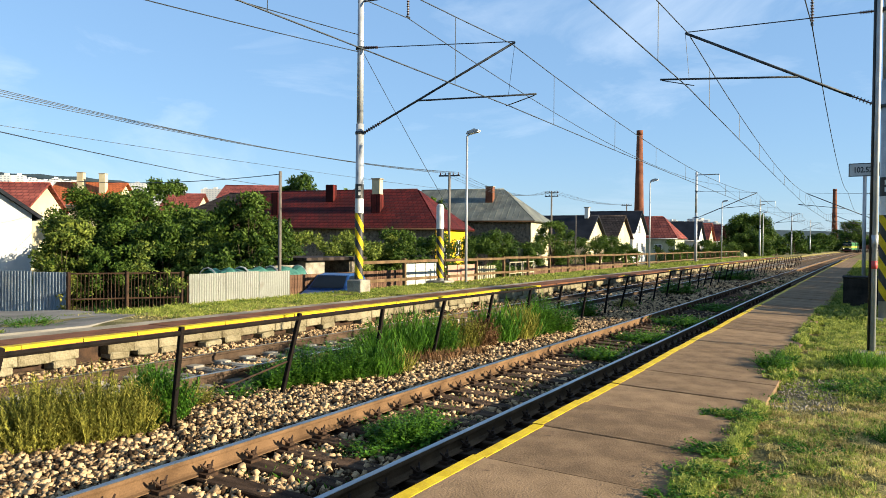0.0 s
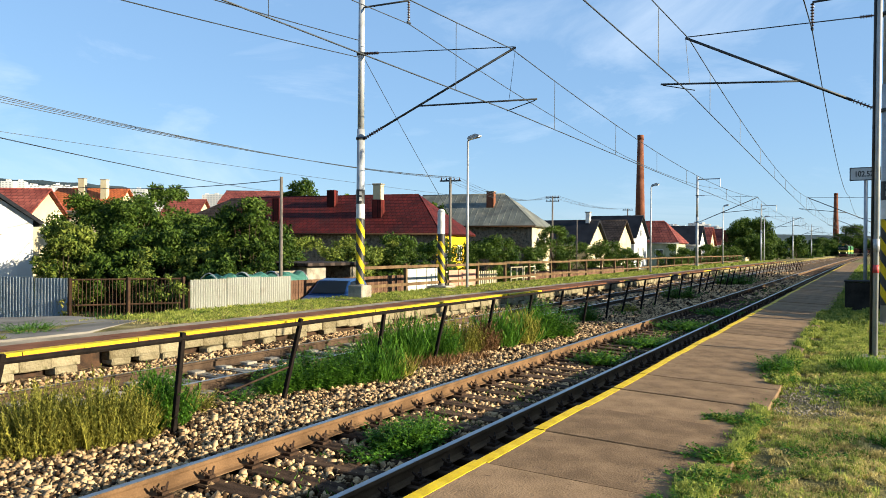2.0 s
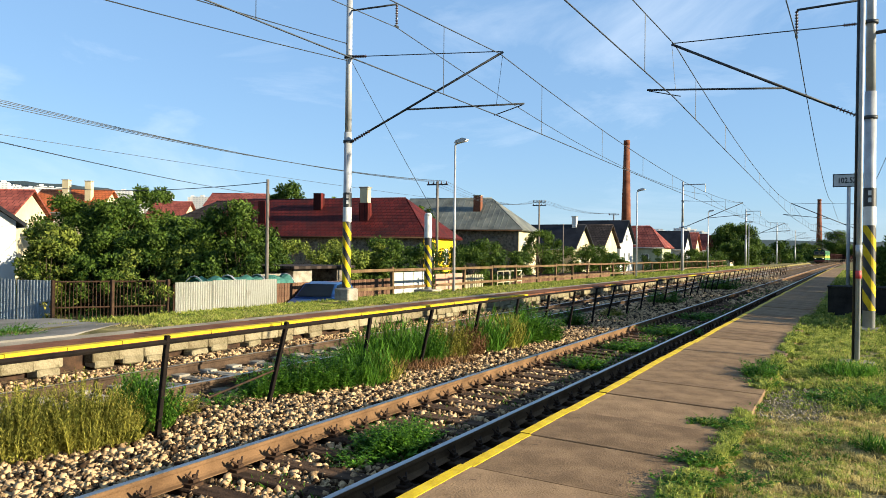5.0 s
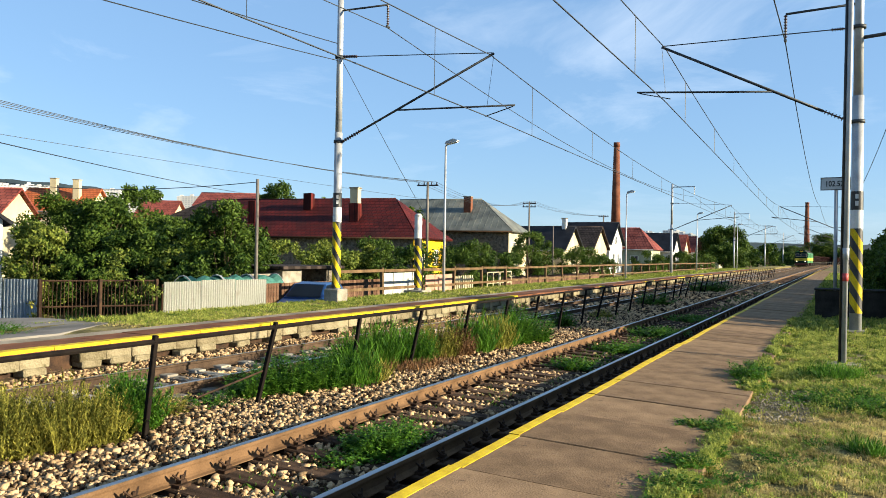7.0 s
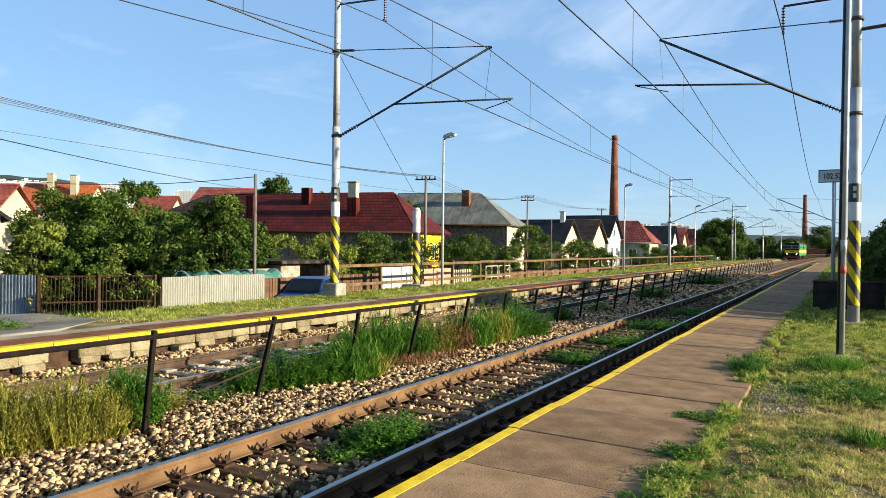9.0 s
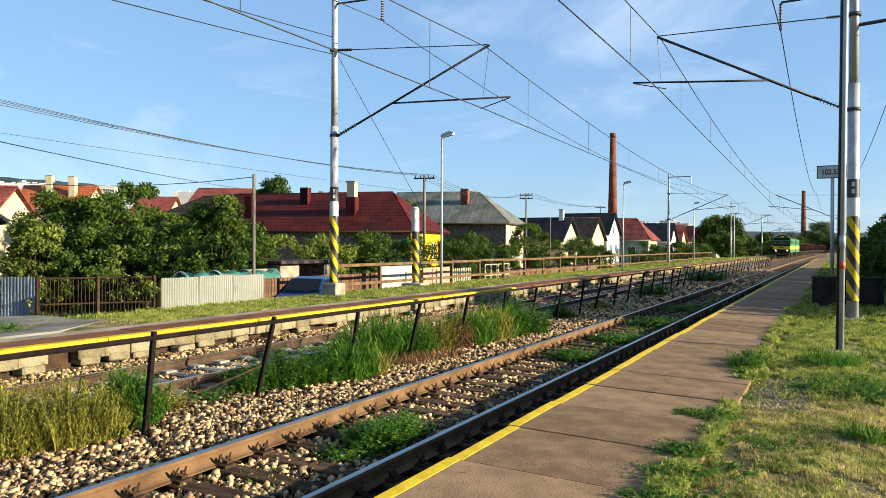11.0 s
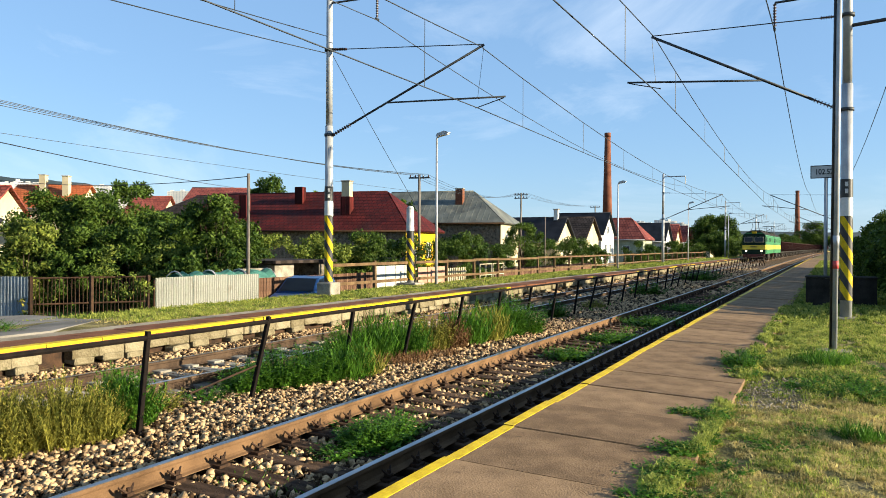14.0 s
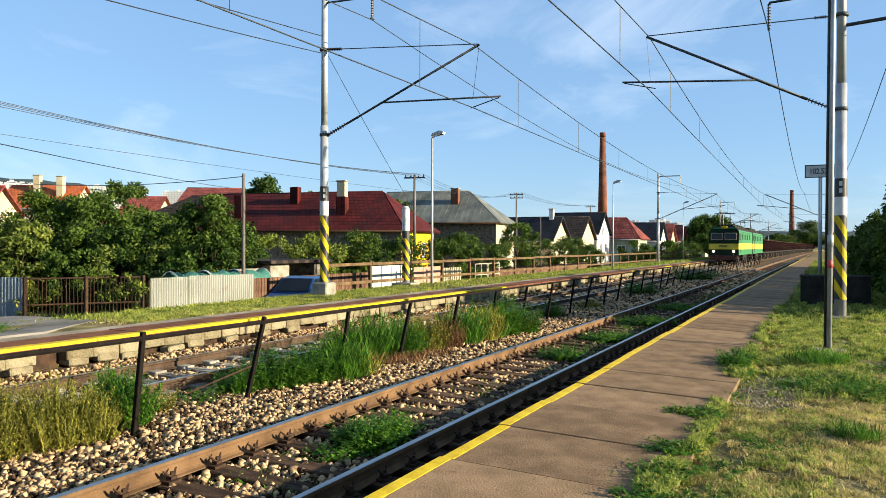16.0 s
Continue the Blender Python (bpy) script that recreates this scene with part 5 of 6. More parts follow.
def build_garden_bits():
    shed = thing("garden_shed", "low garden shed with a flat roof and dark opening", "shed", pose(-19.6, 23.3, -0.85))
    part("wall", boxed(-2.4, 0.3, 0, 1.2, 0, 1.75, bevel=0.02), CONCRETE, shed)
    part("side_wall", boxed(-2.4, 0.3, 2.9, 3.5, 0, 1.75, bevel=0.02), STONEWALL, shed)
    part("back_wall", boxed(-2.4, -2.2, 0, 3.5, 0, 1.75), STONEWALL, shed)
    part("roof", boxed(-2.7, 0.6, -0.3, 3.8, 1.77, 1.9, bevel=0.02), BROWN_ROOF, shed)
    part("low_wall", boxed(-0.2, 0.05, -3.0, 0, 0, 1.6, bevel=0.02), CONCRETE, shed)
    for i in range(3):
        ob = thing("netting_tunnel", "green netting stretched over garden hoops", "garden netting", pose(-18.35, 17.3 + 1.45 * i, -0.75), group="netting tunnels")
        bm = bmesh.new()
        n, rows = 10, []
        for k in range(6):
            y, g = 1.5 * k / 5, 1.0 + 0.05 * math.sin(k * 2.4 + i)
            rows.append([bm.verts.new((-0.62 * math.cos(math.pi * j / n), y + 0.03 * math.sin(j * 1.7), 1.5 * g * math.sin(math.pi * j / n) ** 0.7)) for j in range(n + 1)])
        for a, b in zip(rows, rows[1:]):
            for j in range(n):
                bm.faces.new((a[j], a[j + 1], b[j + 1], b[j]))
        bmesh.ops.solidify(bm, geom=bm.faces, thickness=0.01)
        part("net", bm, NETTING, ob)
        for y in (0.0, 1.5):
            bm = bmesh.new()
            polyline_tube(bm, [(-0.64 * math.cos(math.pi * j / 12), y, 1.56 * math.sin(math.pi * j / 12) ** 0.7) for j in range(13)], 0.02)
            part("hoop", bm, GALV, ob)


build_garden_bits()


def build_road():
    bm = bmesh.new()
    pts = [(-12.2, 3.0), (-12.1, 8.6), (-13.3, 10.6), (-16.3, 11.1), (-19.5, 9.6), (-26, 6.0), (-26, 2.0), (-17, 4.0), (-13.2, 3.0)]
    def ground(x):
        return 0.11 + (x + 11.7) * 0.02 if x > -14.2 else 0.07 + (x + 14.2) * 0.04
    top = [bm.verts.new((x, y, ground(x) + 0.03)) for x, y in pts]
    f = bm.faces.new(top)
    r = bmesh.ops.extrude_face_region(bm, geom=[f])
    for v in [v for v in r["geom"] if isinstance(v, bmesh.types.BMVert)]:
        v.co.z -= 0.9
    bmesh.ops.recalc_face_normals(bm, faces=bm.faces)
    tagged(mesh_object("road", bm, ASPHALT), "worn pale asphalt access path", "road", kind="structure")


build_road()


# ---------------------------------------------------------------- grass and weeds
def blades(name, label, zones, material, category="grass", kind="stuff"):
    """zone: x0, x1, y0, y1, count, height, width, ground height at x0 and x1, patchiness"""
    rng = np.random.default_rng(9)
    V = []
    for x0, x1, y0, y1, k, h, w, z0, z1, patch in zones:
        c = rng.uniform(size=(k, 2)) * [x1 - x0, y1 - y0] + [x0, y0]
        if patch:
            keep = np.array([noise.noise((px * 1.3, py * 0.9, 3.3)) + 0.5 * noise.noise((px * 3.7, py * 3.1, 1.0)) for px, py in c]) > patch - 1
            c = c[keep]
        worn = ((c[:, 0] + 0.35) / 0.42) ** 2 + ((c[:, 1] - 9.45) / 1.15) ** 2
        c = c[(worn > 1) | (rng.uniform(size=len(c)) < 0.12)]
        k = len(c)
        a = rng.uniform(0, 6.283, k)
        hh = h * rng.uniform(0.35, 1.25, k)
        lean = rng.uniform(0.1, 0.9, k) * hh
        b = rng.uniform(0, 6.283, k)
        z = z0 + (z1 - z0) * (c[:, 0] - x0) / (x1 - x0)
        base = np.stack([c[:, 0] + 3.5e-5 * c[:, 1] ** 2, c[:, 1], z - 0.01], -1)
        side = np.stack([np.cos(a), np.sin(a), 0 * a], -1) * (w * rng.uniform(0.6, 1.3, k))[:, None]
        tip = np.stack([np.cos(b) * lean, np.sin(b) * lean, hh], -1)
        mid = base + tip * [0.35, 0.35, 0.6]
        V.append(np.stack([base - side, base + side, mid + side * 0.7, base + tip], 1))
        V.append(np.stack([base - side, mid + side * 0.7, base + tip, mid - side * 0.7], 1))
    V = np.concatenate(V).reshape(-1, 3)
    tagged(soup(name, V, np.arange(len(V)).reshape(-1, 4), material), label, category, kind=kind)


def tuft_field(name, label, zones, material, per=11):
    """Tufts of grass. zone: x0, x1, y0, y1, tufts, height, blade half width, ground height at x0 and x1, bare share, seed"""
    V = []
    for x0, x1, y0, y1, k, h, w, z0, z1, bare, seed in zones:
        rng = np.random.default_rng(seed)
        c = rng.uniform(size=(k, 2)) * [x1 - x0, y1 - y0] + [x0, y0]
        keep = np.array([noise.noise((px * 1.9, py * 1.5, seed)) + 0.6 * noise.noise((px * 6.0, py * 5.0, 1.0)) for px, py in c]) > bare
        worn = ((c[:, 0] + 0.55) / 0.42) ** 2 + ((c[:, 1] - 9.8) / 1.15) ** 2
        c = c[keep & ((worn > 1) | (rng.uniform(size=k) < 0.10))]
        k = len(c)
        tall = h * rng.uniform(0.4, 1.3, k) ** 1.5
        z = z0 + (z1 - z0) * (c[:, 0] - x0) / (x1 - x0)
        base = np.stack([c[:, 0] + 3.5e-5 * c[:, 1] ** 2, c[:, 1], z - 0.01], -1)[:, None] + rng.normal(size=(k, per, 3)) * [0.022, 0.022, 0]
        a = rng.uniform(0, 6.283, (k, per))
        out = rng.uniform(0.15, 1.25, (k, per)) * tall[:, None]
        hh = tall[:, None] * rng.uniform(0.45, 1.1, (k, per))
        side = np.stack([-np.sin(a), np.cos(a), 0 * a], -1) * (w * rng.uniform(0.6, 1.3, (k, per)))[..., None]
        tip = base + np.stack([np.cos(a) * out, np.sin(a) * out, hh * 0.8], -1)
        mid = base + np.stack([np.cos(a) * out * 0.4, np.sin(a) * out * 0.4, hh * 0.75], -1)
        V.append(np.stack([base - side, base + side, mid + side * 0.9, mid - side * 0.9], 2).reshape(-1, 3))
        V.append(np.stack([mid - side * 0.9, mid + side * 0.9, tip + side * 0.12, tip - side * 0.12], 2).reshape(-1, 3))
    V = np.concatenate(V)
    tagged(soup(name, V, np.arange(len(V)).reshape(-1, 4), material), label, "grass", kind="stuff")


tuft_field("grass", "short green grass beside the platform",
           [(-0.95, 0.0, -5.0, 4.0, 2200, 0.06, 0.004, -0.13, -0.09, 0.0, 1), (0.0, 5.0, -5.0, 4.0, 6000, 0.06, 0.005, -0.09, -0.13, 0.0, 2),
            (-0.95, 0.0, 4.0, 9.5, 4200, 0.055, 0.0035, -0.13, -0.09, -0.02, 3), (0.0, 3.6, 4.0, 9.5, 9000, 0.05, 0.0035, -0.09, -0.122, 0.05, 4),
            (-1.0, 0.0, 9.5, 20, 7500, 0.075, 0.005, -0.13, -0.09, -0.28, 5), (0.0, 5.0, 9.5, 20, 17000, 0.075, 0.005, -0.09, -0.13, -0.22, 6),
            (-1.05, 0.0, 20, 45, 4500, 0.10, 0.010, -0.13, -0.09, -0.3, 7), (0.0, 6.0, 20, 45, 9000, 0.12, 0.012, -0.09, -0.14, -0.3, 8), (-1.05, 2.0, 45, 110, 5000, 0.16, 0.025, -0.13, -0.12, -0.2, 9),
            (-1.16, -0.93, 3.5, 7.2, 1300, 0.07, 0.004, -0.055, -0.055, -0.05, 10), (-1.08, -0.9, 7.2, 9.0, 420, 0.06, 0.004, -0.06, -0.06, -0.1, 11), (-1.12, -0.9, 10.4, 24, 1700, 0.09, 0.006, -0.07, -0.06, -0.05, 12), (-1.35, -1.0, 7.9, 8.08, 90, 0.05, 0.004, -0.045, -0.06, -0.2, 13)], BLADE)
tuft_field("dry_grass", "straw-coloured dry grass beside the platform",
           [(-0.95, 0.0, -5.0, 4.0, 2200, 0.05, 0.004, -0.13, -0.09, -0.2, 21), (0.0, 5.0, -5.0, 4.0, 6000, 0.05, 0.005, -0.09, -0.13, -0.2, 22),
            (-0.95, 0.0, 4.0, 9.5, 5200, 0.048, 0.003, -0.13, -0.09, -0.25, 23), (0.0, 3.6, 4.0, 9.5, 17000, 0.048, 0.003, -0.09, -0.122, -0.3, 24),
            (-0.9, 0.0, 9.5, 18, 2200, 0.06, 0.005, -0.13, -0.09, 0.1, 25), (0.0, 5.0, 9.5, 20, 6500, 0.06, 0.005, -0.09, -0.13, 0.1, 26)], STRAW)
blades("grass", "short sunlit grass on the bank behind the far platform",
       [(-14.3, -11.95, 10.5, 25, 26000, 0.075, 0.008, 0.08, 0.10, 0.7), (-15.3, -11.9, 25, 60, 24000, 0.10, 0.016, 0.0, 0.10, 0.5), (-15.2, -14.2, 10.5, 25, 7000, 0.13, 0.012, -0.15, 0.07, 0.6), (-13.6, -12.0, 2, 7.3, 5000, 0.13, 0.012, 0.09, 0.10, 0.8), (-15.3, -11.9, 60, 120, 10000, 0.2, 0.04, 0.0, 0.15, 0.4)], BLADE)
blades("dry_grass", "straw-coloured dry grass on the bank", [(-14.6, -11.9, 10.0, 34, 22000, 0.06, 0.008, 0.04, 0.10, 0.7)], STRAW)
blades("grass", "sparse grass growing between the rails",
       [(-4.85, -3.65, 5, 14, 3500, 0.08, 0.005, -0.48, -0.5, 1.1), (-4.85, -3.65, 14, 50, 5000, 0.11, 0.012, -0.48, -0.5, 0.95), (-7.6, -6.0, 18, 60, 2500, 0.2, 0.012, -0.48, -0.45, 1.25)], WEED)
blades("grass", "rough sunlit garden grass behind the bar gate", [(-19.5, -15.3, 11.8, 16.5, 9000, 0.12, 0.010, -0.83, -0.2, 0.7), (-16.6, -14.6, 9.9, 13.2, 7000, 0.09, 0.008, -0.30, 0.02, 0.7)], BLADE)
stones("garden_rubble", 90, [(-19.2, -17.6, 14.2, 16.6, 1.0, -0.7, -0.6)], 0.10, 0.26, "pale rubble heap behind the bar gate", CONCRETE)
# worn gravel patch in the grass
stones("gravel_patch", 1500, [(-0.92, -0.18, 8.8, 10.9, 1.0, -0.125, -0.1)], 0.006, 0.02, "pale gravel worn through the grass", DIRT)


def weed(name, label, x, y, z, h, r, stems, leaf, seed, material, habit):
    """A clump of upright stems. habit: leafy (leaves all the way up), grassy (long blades), feathery (fine needles round thin stalks)."""
    rng = np.random.default_rng(seed)
    V = []
    up = np.array([0, 0, 1.0])
    for _ in range(stems):
        a, d = rng.uniform(0, 6.283), r * math.sqrt(rng.uniform())
        hh = h * rng.uniform(0.45, 1.1) * (1.0 - 0.4 * (d / r) ** 2)
        b = np.array([d * math.cos(a), d * math.sin(a), 0.0])
        t = b + np.array([math.cos(a) * d * 0.55 + rng.normal() * 0.07, math.sin(a) * d * 0.55 + rng.normal() * 0.07, hh])
        c = rng.uniform(0, 3.14)
        s = np.array([math.cos(c), math.sin(c), 0]) * (0.007 if habit == "grassy" else 0.0035)
        m = (b + t) / 2 + np.array([-math.cos(a), -math.sin(a), 0.3]) * 0.05 * hh
        V += [[b - s, b + s, m + s, m - s], [m - s, m + s, t + s * 0.3, t - s * 0.3]]
        n = {"grassy": 5, "feathery": int(14 + 40 * hh), "leafy": int(12 + 26 * hh)}[habit]
        for k in range(n):
            f = rng.uniform(0.15, 1.0)
            p = b + (m - b) * f * 2 if f < 0.5 else m + (t - m) * (2 * f - 1)
            c = rng.uniform(0, 6.283)
            ln = leaf * rng.uniform(0.6, 1.3) * (1.25 - 0.6 * f if habit != "grassy" else 3.2)
            rise = {"grassy": rng.uniform(1.0, 2.4), "feathery": rng.uniform(0.5, 1.6), "leafy": rng.uniform(-0.3, 0.7)}[habit]
            out = np.array([math.cos(c), math.sin(c), rise])
            out /= np.linalg.norm(out)
            sd = np.cross(out, up)
            sd = sd / (np.linalg.norm(sd) + 1e-6) * ln * {"grassy": 0.035, "feathery": 0.16, "leafy": 0.30}[habit]
            V.append([p, p + out * ln * 0.5 + sd, p + out * ln, p + out * ln * 0.5 - sd])
    V = np.array(V).reshape(-1, 3)
    ob = soup(name, V, np.arange(len(V)).reshape(-1, 4), material)
    ob.matrix_basis = pose(x, y, z)
    tagged(ob, label, "weed", kind="stuff")


WEEDS = [(-7.05, 4.45, 0.74, 0.34, 190, 0.05, WEED_DRY, "feathery"), (-6.85, 4.95, 0.76, 0.36, 230, 0.05, WEED_DRY, "feathery"), (-6.75, 5.28, 0.62, 0.26, 130, 0.05, WEED_DRY, "feathery"), (-7.5, 4.75, 0.66, 0.30, 140, 0.05, WEED_DRY, "feathery"),
         (-6.95, 5.85, 0.72, 0.26, 240, 0.06, WEED, "feathery"), (-7.3, 6.0, 0.6, 0.24, 120, 0.06, WEED, "feathery"), (-7.35, 6.65, 0.34, 0.24, 110, 0.05, WEED_DRY, "leafy"), (-7.25, 7.35, 0.22, 0.26, 80, 0.055, WEED, "leafy"),
         (-7.2, 8.1, 0.42, 0.30, 150, 0.06, WEED, "leafy"), (-6.95, 8.55, 0.55, 0.32, 190, 0.06, WEED, "leafy"), (-6.75, 9.05, 0.58, 0.32, 200, 0.06, WEED, "leafy"), (-7.3, 8.9, 0.5, 0.30, 130, 0.06, WEED, "leafy"), (-6.5, 9.55, 0.58, 0.30, 220, 0.065, WEED, "grassy"), (-6.45, 9.95, 0.42, 0.24, 130, 0.06, WEED_DRY, "grassy"),
         (-7.45, 10.9, 0.70, 0.30, 200, 0.06, WEED, "feathery"), (-7.2, 11.4, 0.80, 0.38, 320, 0.07, WEED, "grassy"), (-6.95, 12.05, 0.78, 0.38, 280, 0.06, WEED, "feathery"), (-6.6, 11.3, 0.16, 0.42, 180, 0.05, DEAD, "grassy"), (-6.5, 12.3, 0.14, 0.35, 110, 0.05, DEAD, "grassy"),
         (-6.9, 12.95, 0.74, 0.36, 230, 0.06, WEED_DRY, "feathery"), (-6.7, 13.5, 0.66, 0.3, 130, 0.06, DEAD, "feathery"), (-6.65, 14.1, 0.78, 0.40, 300, 0.075, WEED, "grassy"), (-6.5, 14.8, 0.72, 0.36, 220, 0.07, WEED_DRY, "grassy"), (-6.5, 15.3, 0.74, 0.34, 200, 0.07, WEED, "grassy"),
         (-6.45, 16.0, 0.86, 0.34, 210, 0.075, WEED, "leafy"), (-6.25, 16.6, 0.62, 0.34, 160, 0.075, WEED, "leafy"), (-6.94, 20.7, 0.5, 0.34, 110, 0.08, WEED, "leafy"), (-6.9, 24.6, 0.35, 0.3, 70, 0.08, WEED_DRY, "leafy"), (-6.7, 32.0, 0.6, 0.6, 120, 0.1, WEED, "leafy"), (-6.8, 47.0, 0.8, 0.9, 140, 0.12, WEED, "leafy"),
         (-4.10, 6.55, 0.30, 0.24, 120, 0.055, WEED, "leafy"), (-4.38, 6.68, 0.26, 0.22, 100, 0.055, WEED, "leafy"), (-4.15, 7.0, 0.30, 0.22, 110, 0.055, WEED, "leafy"), (-4.25, 6.2, 0.14, 0.22, 60, 0.05, WEED, "leafy"),
         (-4.3, 13.4, 0.25, 0.35, 110, 0.07, WEED, "leafy"), (-4.2, 16.4, 0.22, 0.45, 110, 0.08, WEED, "leafy"), (-4.1, 20.2, 0.28, 0.6, 130, 0.09, WEED, "leafy"), (-4.2, 25.5, 0.22, 0.6, 110, 0.1, WEED, "leafy")]
for i, (x, y, h, r, n, leaf, m, g) in enumerate(WEEDS):
    k = 1 + 0.6 * r / math.hypot(x, y)
    x, y = x * k, y * k
    weed("weed_clump", ("dry yellowish" if m is WEED_DRY else "dead reddish brown" if m is DEAD else "tall grassy green" if g == "grassy" else "leafy green") + " weeds growing on the track ballast", x, y, -0.48, h * (1.25 if g == "leafy" and h > 0.35 else 1.08), r, int(n * (1.6 if g == "feathery" else 1.2)), leaf, 200 + i, m, g)
TUFTS = [(-0.05, 12.4, 0.20, 0.30, 160, 0.035, "grassy"), (0.12, 12.7, 0.18, 0.3, 120, 0.035, "grassy"), (0.32, 7.8, 0.13, 0.17, 110, 0.03, "grassy"), (-1.1, 11.45, 0.22, 0.2, 110, 0.045, "leafy"), (-1.08, 12.0, 0.22, 0.22, 90, 0.045, "leafy"), (-1.0, 10.9, 0.16, 0.2, 70, 0.04, "leafy"),
         (-1.25, 8.0, 0.06, 0.14, 60, 0.035, "leafy"), (-1.03, 7.95, 0.08, 0.15, 70, 0.035, "leafy"), (-0.95, 9.3, 0.08, 0.15, 50, 0.03, "leafy"), (-0.05, 10.3, 0.15, 0.34, 120, 0.04, "leafy"), (0.3, 10.05, 0.17, 0.34, 130, 0.04, "leafy"), (0.75, 10.3, 0.17, 0.4, 130, 0.045, "leafy"), (0.25, 10.9, 0.15, 0.4, 110, 0.045, "leafy"),
         (-0.36, 7.15, 0.08, 0.2, 60, 0.035, "leafy"), (-0.1, 7.9, 0.09, 0.16, 50, 0.035, "leafy"), (-1.06, 5.1, 0.09, 0.16, 90, 0.035, "leafy"), (-1.04, 5.75, 0.09, 0.15, 90, 0.035, "leafy"), (-1.08, 6.45, 0.09, 0.15, 100, 0.035, "leafy"), (-0.85, 6.2, 0.08, 0.25, 80, 0.03, "leafy"), (-1.0, 7.1, 0.08, 0.14, 80, 0.035, "leafy"), (-0.75, 5.4, 0.07, 0.25, 70, 0.03, "leafy"),
         (1.1, 12.2, 0.16, 0.45, 120, 0.045, "leafy"), (1.5, 13.5, 0.18, 0.5, 120, 0.05, "leafy"), (-13.2, 8.2, 0.2, 0.4, 90, 0.04, "leafy"), (-13.9, 8.6, 0.2, 0.4, 90, 0.04, "leafy"), (-16.6, 12.1, 0.28, 0.4, 90, 0.045, "leafy"), (-14.6, 20.6, 0.28, 0.4, 120, 0.045, "leafy")]
for i, (x, y, h, r, n, leaf, g) in enumerate(TUFTS):
    weed("weed_clump", "bright green tuft of weeds in the grass", x, y, (-0.06 if x < -1 else -0.11) if x > -5 else (0.05 if x > -14.5 else -0.2), h, r, n, leaf, 300 + i, WEED, g)


# ---------------------------------------------------------------- the goods train
SPEED, NOSE = 13.6, 80.5             # metres a second; where the nose is at the end
RAIL_Z = Z_F + 0.004
TRAIN = []


def train_pose(s):
    return pose((FAR_L + FAR_R) / 2 + bend(s), s, RAIL_Z, 0, 0, heading(s))


def bogie(parent, y):
    b = part("bogie", boxed(-1.05, 1.05, y - 1.5, y + 1.5, 0.35, 0.75, bevel=0.05), UNDER, parent)
    for yy in (y - 1.1, y + 1.1):
        for s in (-1, 1):
            part("wheel", tubed((s * 0.68, yy, 0.5), (s * 0.82, yy, 0.5), 0.5, n=20), UNDER, b)
    return b


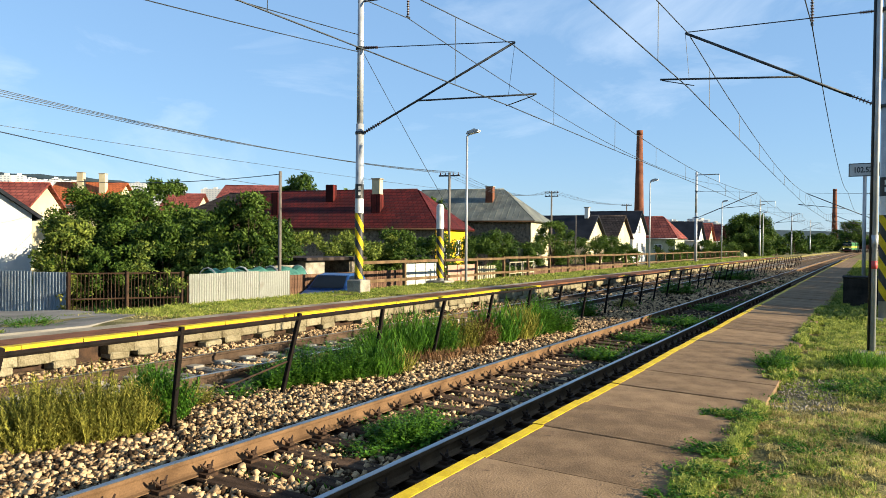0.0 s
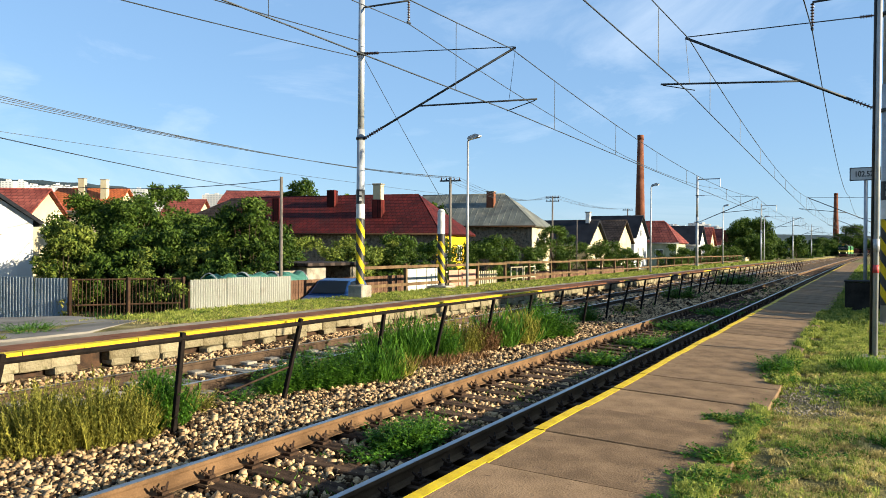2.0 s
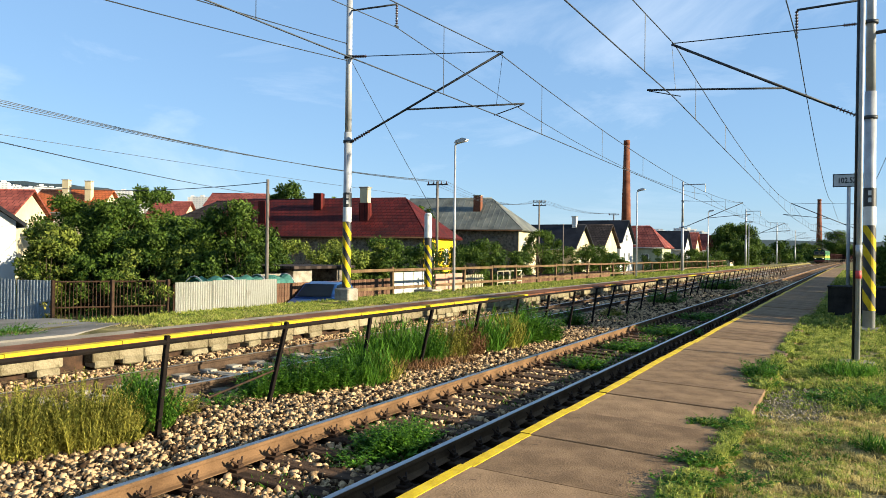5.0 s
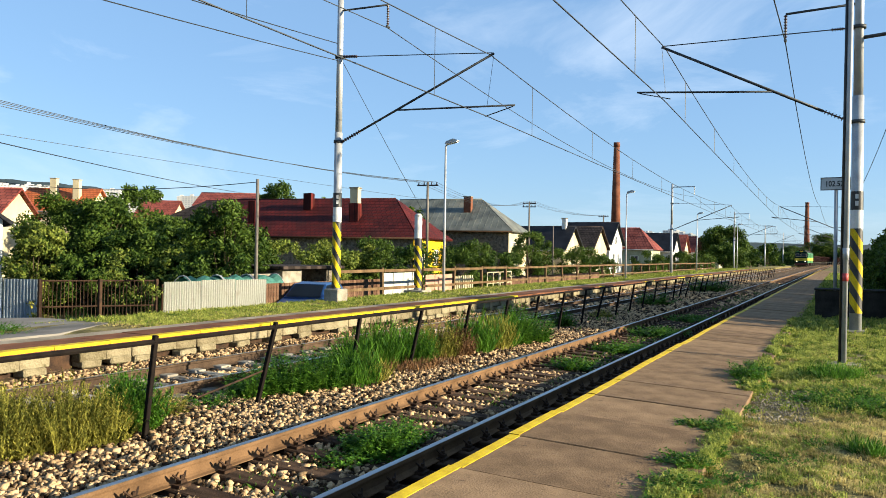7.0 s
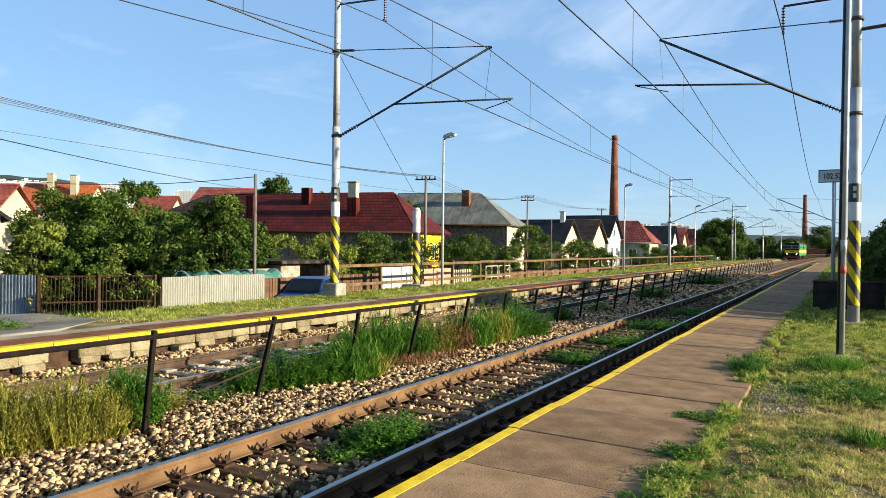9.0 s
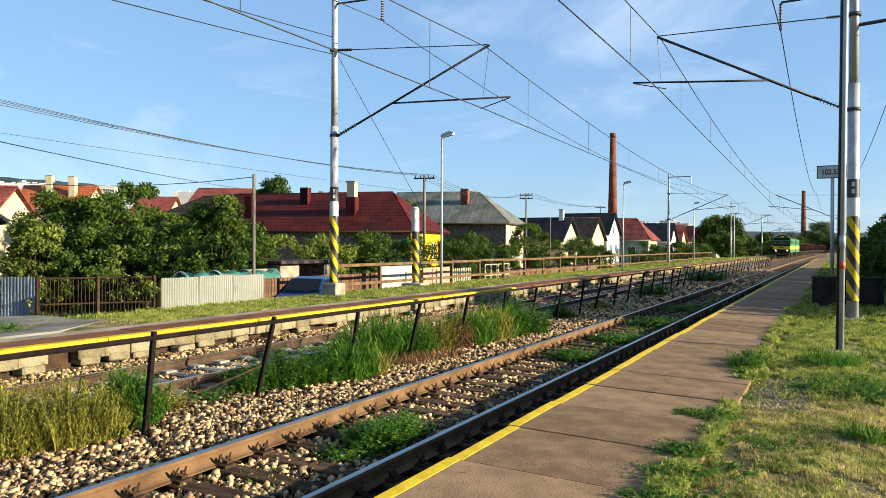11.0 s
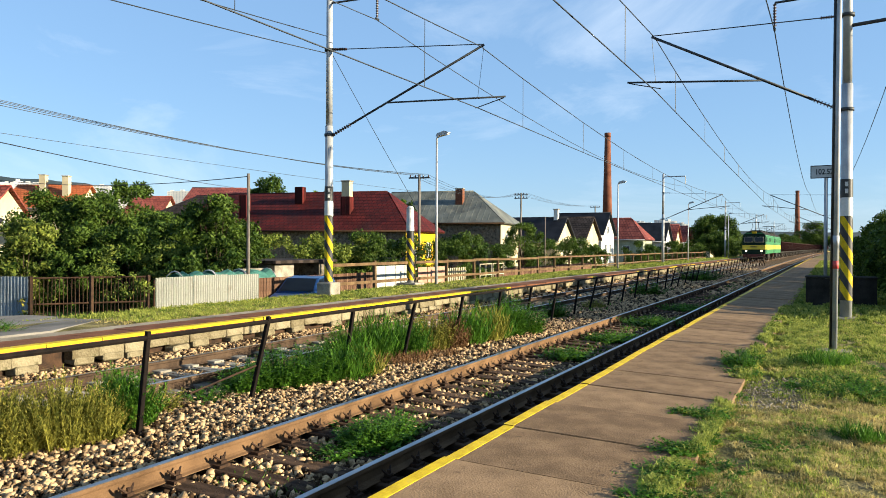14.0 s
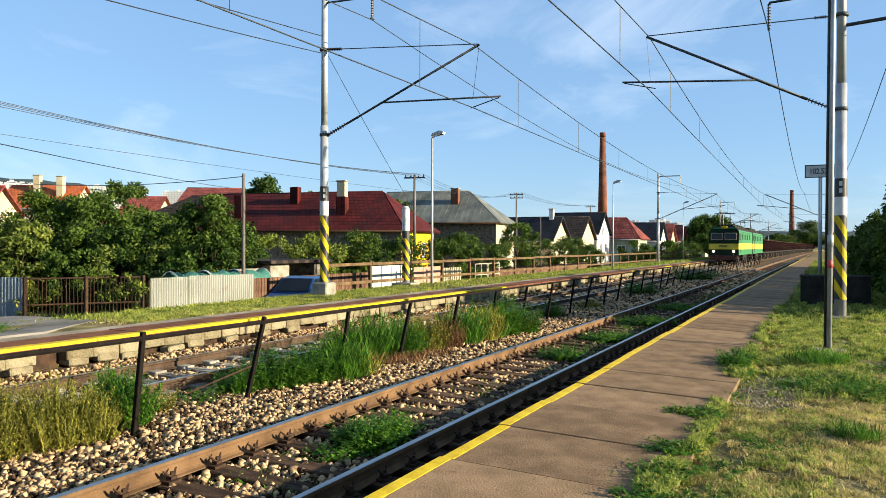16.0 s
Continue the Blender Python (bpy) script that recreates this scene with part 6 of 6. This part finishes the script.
def build_locomotive(front):
    """Local y runs back from the nose."""
    loco = thing("locomotive", "green electric locomotive section with a yellow band" + (" and lit headlights" if front else ""), "locomotive", train_pose(150), group="goods train")
    L, W = 15.6, 1.42
    bm = bmesh.new()
    prism(bm, [(-W, 1.05), (W, 1.05), (W, 3.45), (W - 0.15, 3.7), (W - 0.5, 3.86), (-W + 0.5, 3.86), (-W + 0.15, 3.7), (-W, 3.45)], 0.35, L)
    part("body", bm, LOCO_G, loco, "bright green steel body")
    bm = bmesh.new()
    prism(bm, [(W + 0.01, 3.4), (W - 0.14, 3.71), (W - 0.49, 3.875), (-W + 0.49, 3.875), (-W + 0.14, 3.71), (-W - 0.01, 3.4), (-W + 0.3, 3.3), (W - 0.3, 3.3)], 0.36, L + 0.004)
    part("roof", bm, UNDER, loco, "sooty dark grey roof")
    bm = bmesh.new()
    prism(bm, [(-W, 1.0), (W, 1.0), (W, 3.4), (W - 0.2, 3.72), (-W + 0.2, 3.72), (-W, 3.4)], -0.02, 0.349)
    for v in bm.verts:
        if v.co.y < 0.1 and v.co.z > 2.4:
            v.co.y += 0.22
    nose = part("cab_front", bm, LOCO_DG, loco, "dark green cab front, deepened for shade")
    part("front_band", boxed(-W - 0.004, W + 0.004, -0.045, 0.3, 1.62, 2.2), LOCO_Y, nose, "yellow band")
    if front:
        for s in (-1, 1):
            f = part("window_frame", boxed(-0.58, 0.58, -0.03, 0.06, -0.36, 0.36, bevel=0.02), CREAM, nose)
            f.matrix_basis = pose(s * 0.66, 0.15, 2.93, -5.2)
            g = part("windscreen", boxed(-0.53, 0.53, -0.045, -0.02, -0.31, 0.31, bevel=0.008), CAR_GLASS, nose)
            g.matrix_basis = pose(s * 0.66, 0.15, 2.93, -5.2)
            h = part("headlight", tubed((s * 0.95, -0.12, 1.42), (s * 0.95, 0.0, 1.42), 0.12, n=16), LAMPGLOW, nose, "lit headlight")
            part("buffer", tubed((s * 0.88, -0.6, 1.05), (s * 0.88, -0.05, 1.05), 0.12, 0.12, n=12), UNDER, loco)
        part("emblem", boxed(-0.45, 0.35, -0.052, -0.046, 1.9, 2.02), BLACKP, nose)
        part("roof_lamp", boxed(-0.3, 0.3, 0.3, 0.6, 3.72, 4.0, bevel=0.04), YELLOW, nose, "yellow roof lamp housing")
    part("buffer_beam", boxed(-1.35, 1.35, -0.08, 0.3, 0.55, 1.0, bevel=0.03), mat("beam_red", (0.06, 0.02, 0.015), (0.14, 0.05, 0.04), 0.7, 3, 20, 0.2), loco)
    for s in (-1, 1):
        part("side_band", boxed(s * (W + 0.004) - 0.004, s * (W + 0.004) + 0.004, 0.36, L - 0.01, 1.62, 2.26), LOCO_Y, loco, "yellow band")
        for k in range(4):
            y = 3.6 + 2.6 * k
            w = part("side_window", boxed(s * (W + 0.006) - 0.006, s * (W + 0.006) + 0.006, y, y + 1.0, 2.65, 3.2, bevel=0.003), LOCO_DG, loco)
        part("cab_window", boxed(s * (W + 0.006) - 0.006, s * (W + 0.006) + 0.006, 0.75, 1.6, 2.6, 3.25, bevel=0.003), GLASS, loco)
        part("cab_door", boxed(s * (W + 0.008) - 0.006, s * (W + 0.008) + 0.006, 1.9, 2.5, 1.2, 3.25, bevel=0.003), LOCO_DG, loco)
        part("skirt", boxed(s * 1.2 - 0.1, s * 1.2 + 0.1, 5.8, 9.8, 0.45, 1.04, bevel=0.03), UNDER, loco)
    part("roof_deck", boxed(-1.0, 1.0, 0.8, L - 0.4, 3.861, 3.98, bevel=0.03), UNDER, loco)
    for k in range(4):
        part("roof_box", boxed(-0.7, 0.7, 3.8 + 2.5 * k, 5.4 + 2.5 * k, 3.981, 4.25, bevel=0.05), UNDER if k % 2 else LOCO_DG, loco)
    for y, up in (((2.2, 5.3), (12.8, 4.75)) if front else ((9.8, 5.3),)):
        bm = bmesh.new()
        for s in (-1, 1):
            tube(bm, (s * 0.55, y - 0.8, 4.1), (s * 0.35, y + 0.5, (4.1 + up) / 2), 0.035, n=5)
            tube(bm, (s * 0.35, y + 0.5, (4.1 + up) / 2), (s * 0.4, y - 0.4, up), 0.03, n=5)
        for yy in (-0.65, -0.2):
            tube(bm, (-0.9, y + yy, up), (0.9, y + yy, up), 0.035, n=5)
        box(bm, -0.75, 0.75, y - 1.0, y + 0.8, 4.02, 4.1)
        part("pantograph", bm, UNDER, loco, "raised pantograph")
    for y in (3.6, 12.0):
        bogie(loco, y)
    return loco


def build_wagon():
    wagon = thing("goods_wagon", "rusty red-brown open goods wagon", "wagon", train_pose(200), group="goods train")
    L, W = 12.6, 1.42
    bm = bmesh.new()
    for s in (-1, 1):
        box(bm, s * W - 0.04, s * W + 0.04, 0.5, L, 1.25, 2.8)
    box(bm, -W + 0.041, W - 0.041, 0.5, 0.58, 1.25, 2.8)
    box(bm, -W + 0.041, W - 0.041, L - 0.08, L, 1.25, 2.8)
    box(bm, -W + 0.041, W - 0.041, 0.581, L - 0.081, 1.2, 1.3)
    body = part("body", bm, WAGON_R, wagon)
    rib = None
    for i in range(9):
        y = 0.7 + (L - 0.9) * i / 8
        for s in (-1, 1):
            if rib is None:
                o = part("rib", boxed(-0.06, 0.06, -0.07, 0.07, 1.2, 2.8, bevel=0.01), WAGON_R, body)
                o.matrix_basis, rib = pose(s * (W + 0.1), y, 0), o.data
            else:
                share("rib", rib, body, pose(s * (W + 0.1), y, 0))
    for s in (-1, 1):
        part("top_rim", boxed(s * W - 0.07, s * W + 0.12, 0.45, L + 0.05, 2.805, 2.9, bevel=0.01), WAGON_R, body)
        part("sole_bar", boxed(s * 1.3 - 0.06, s * 1.3 + 0.06, 0.3, L + 0.2, 0.95, 1.2, bevel=0.01), UNDER, wagon)
    for y in (2.5, L - 2.0):
        bogie(wagon, y)
    return wagon


def build_train():
    TRAIN.append((build_locomotive(True), 0.0))
    TRAIN.append((build_locomotive(False), 16.0))
    first = build_wagon()
    for i in range(16):
        w = first if i == 0 else copy_thing(first, train_pose(200 + 13 * i))
        TRAIN.append((w, 32.2 + 13.3 * i))


build_train()


def motions():
    """The train rolls in along the far track at a steady pace."""
    for ob, back in TRAIN:
        walk(ob, [(0.5 * k, train_pose(NOSE + back + SPEED * (16.0 - 0.5 * k))) for k in range(33)])


motions()
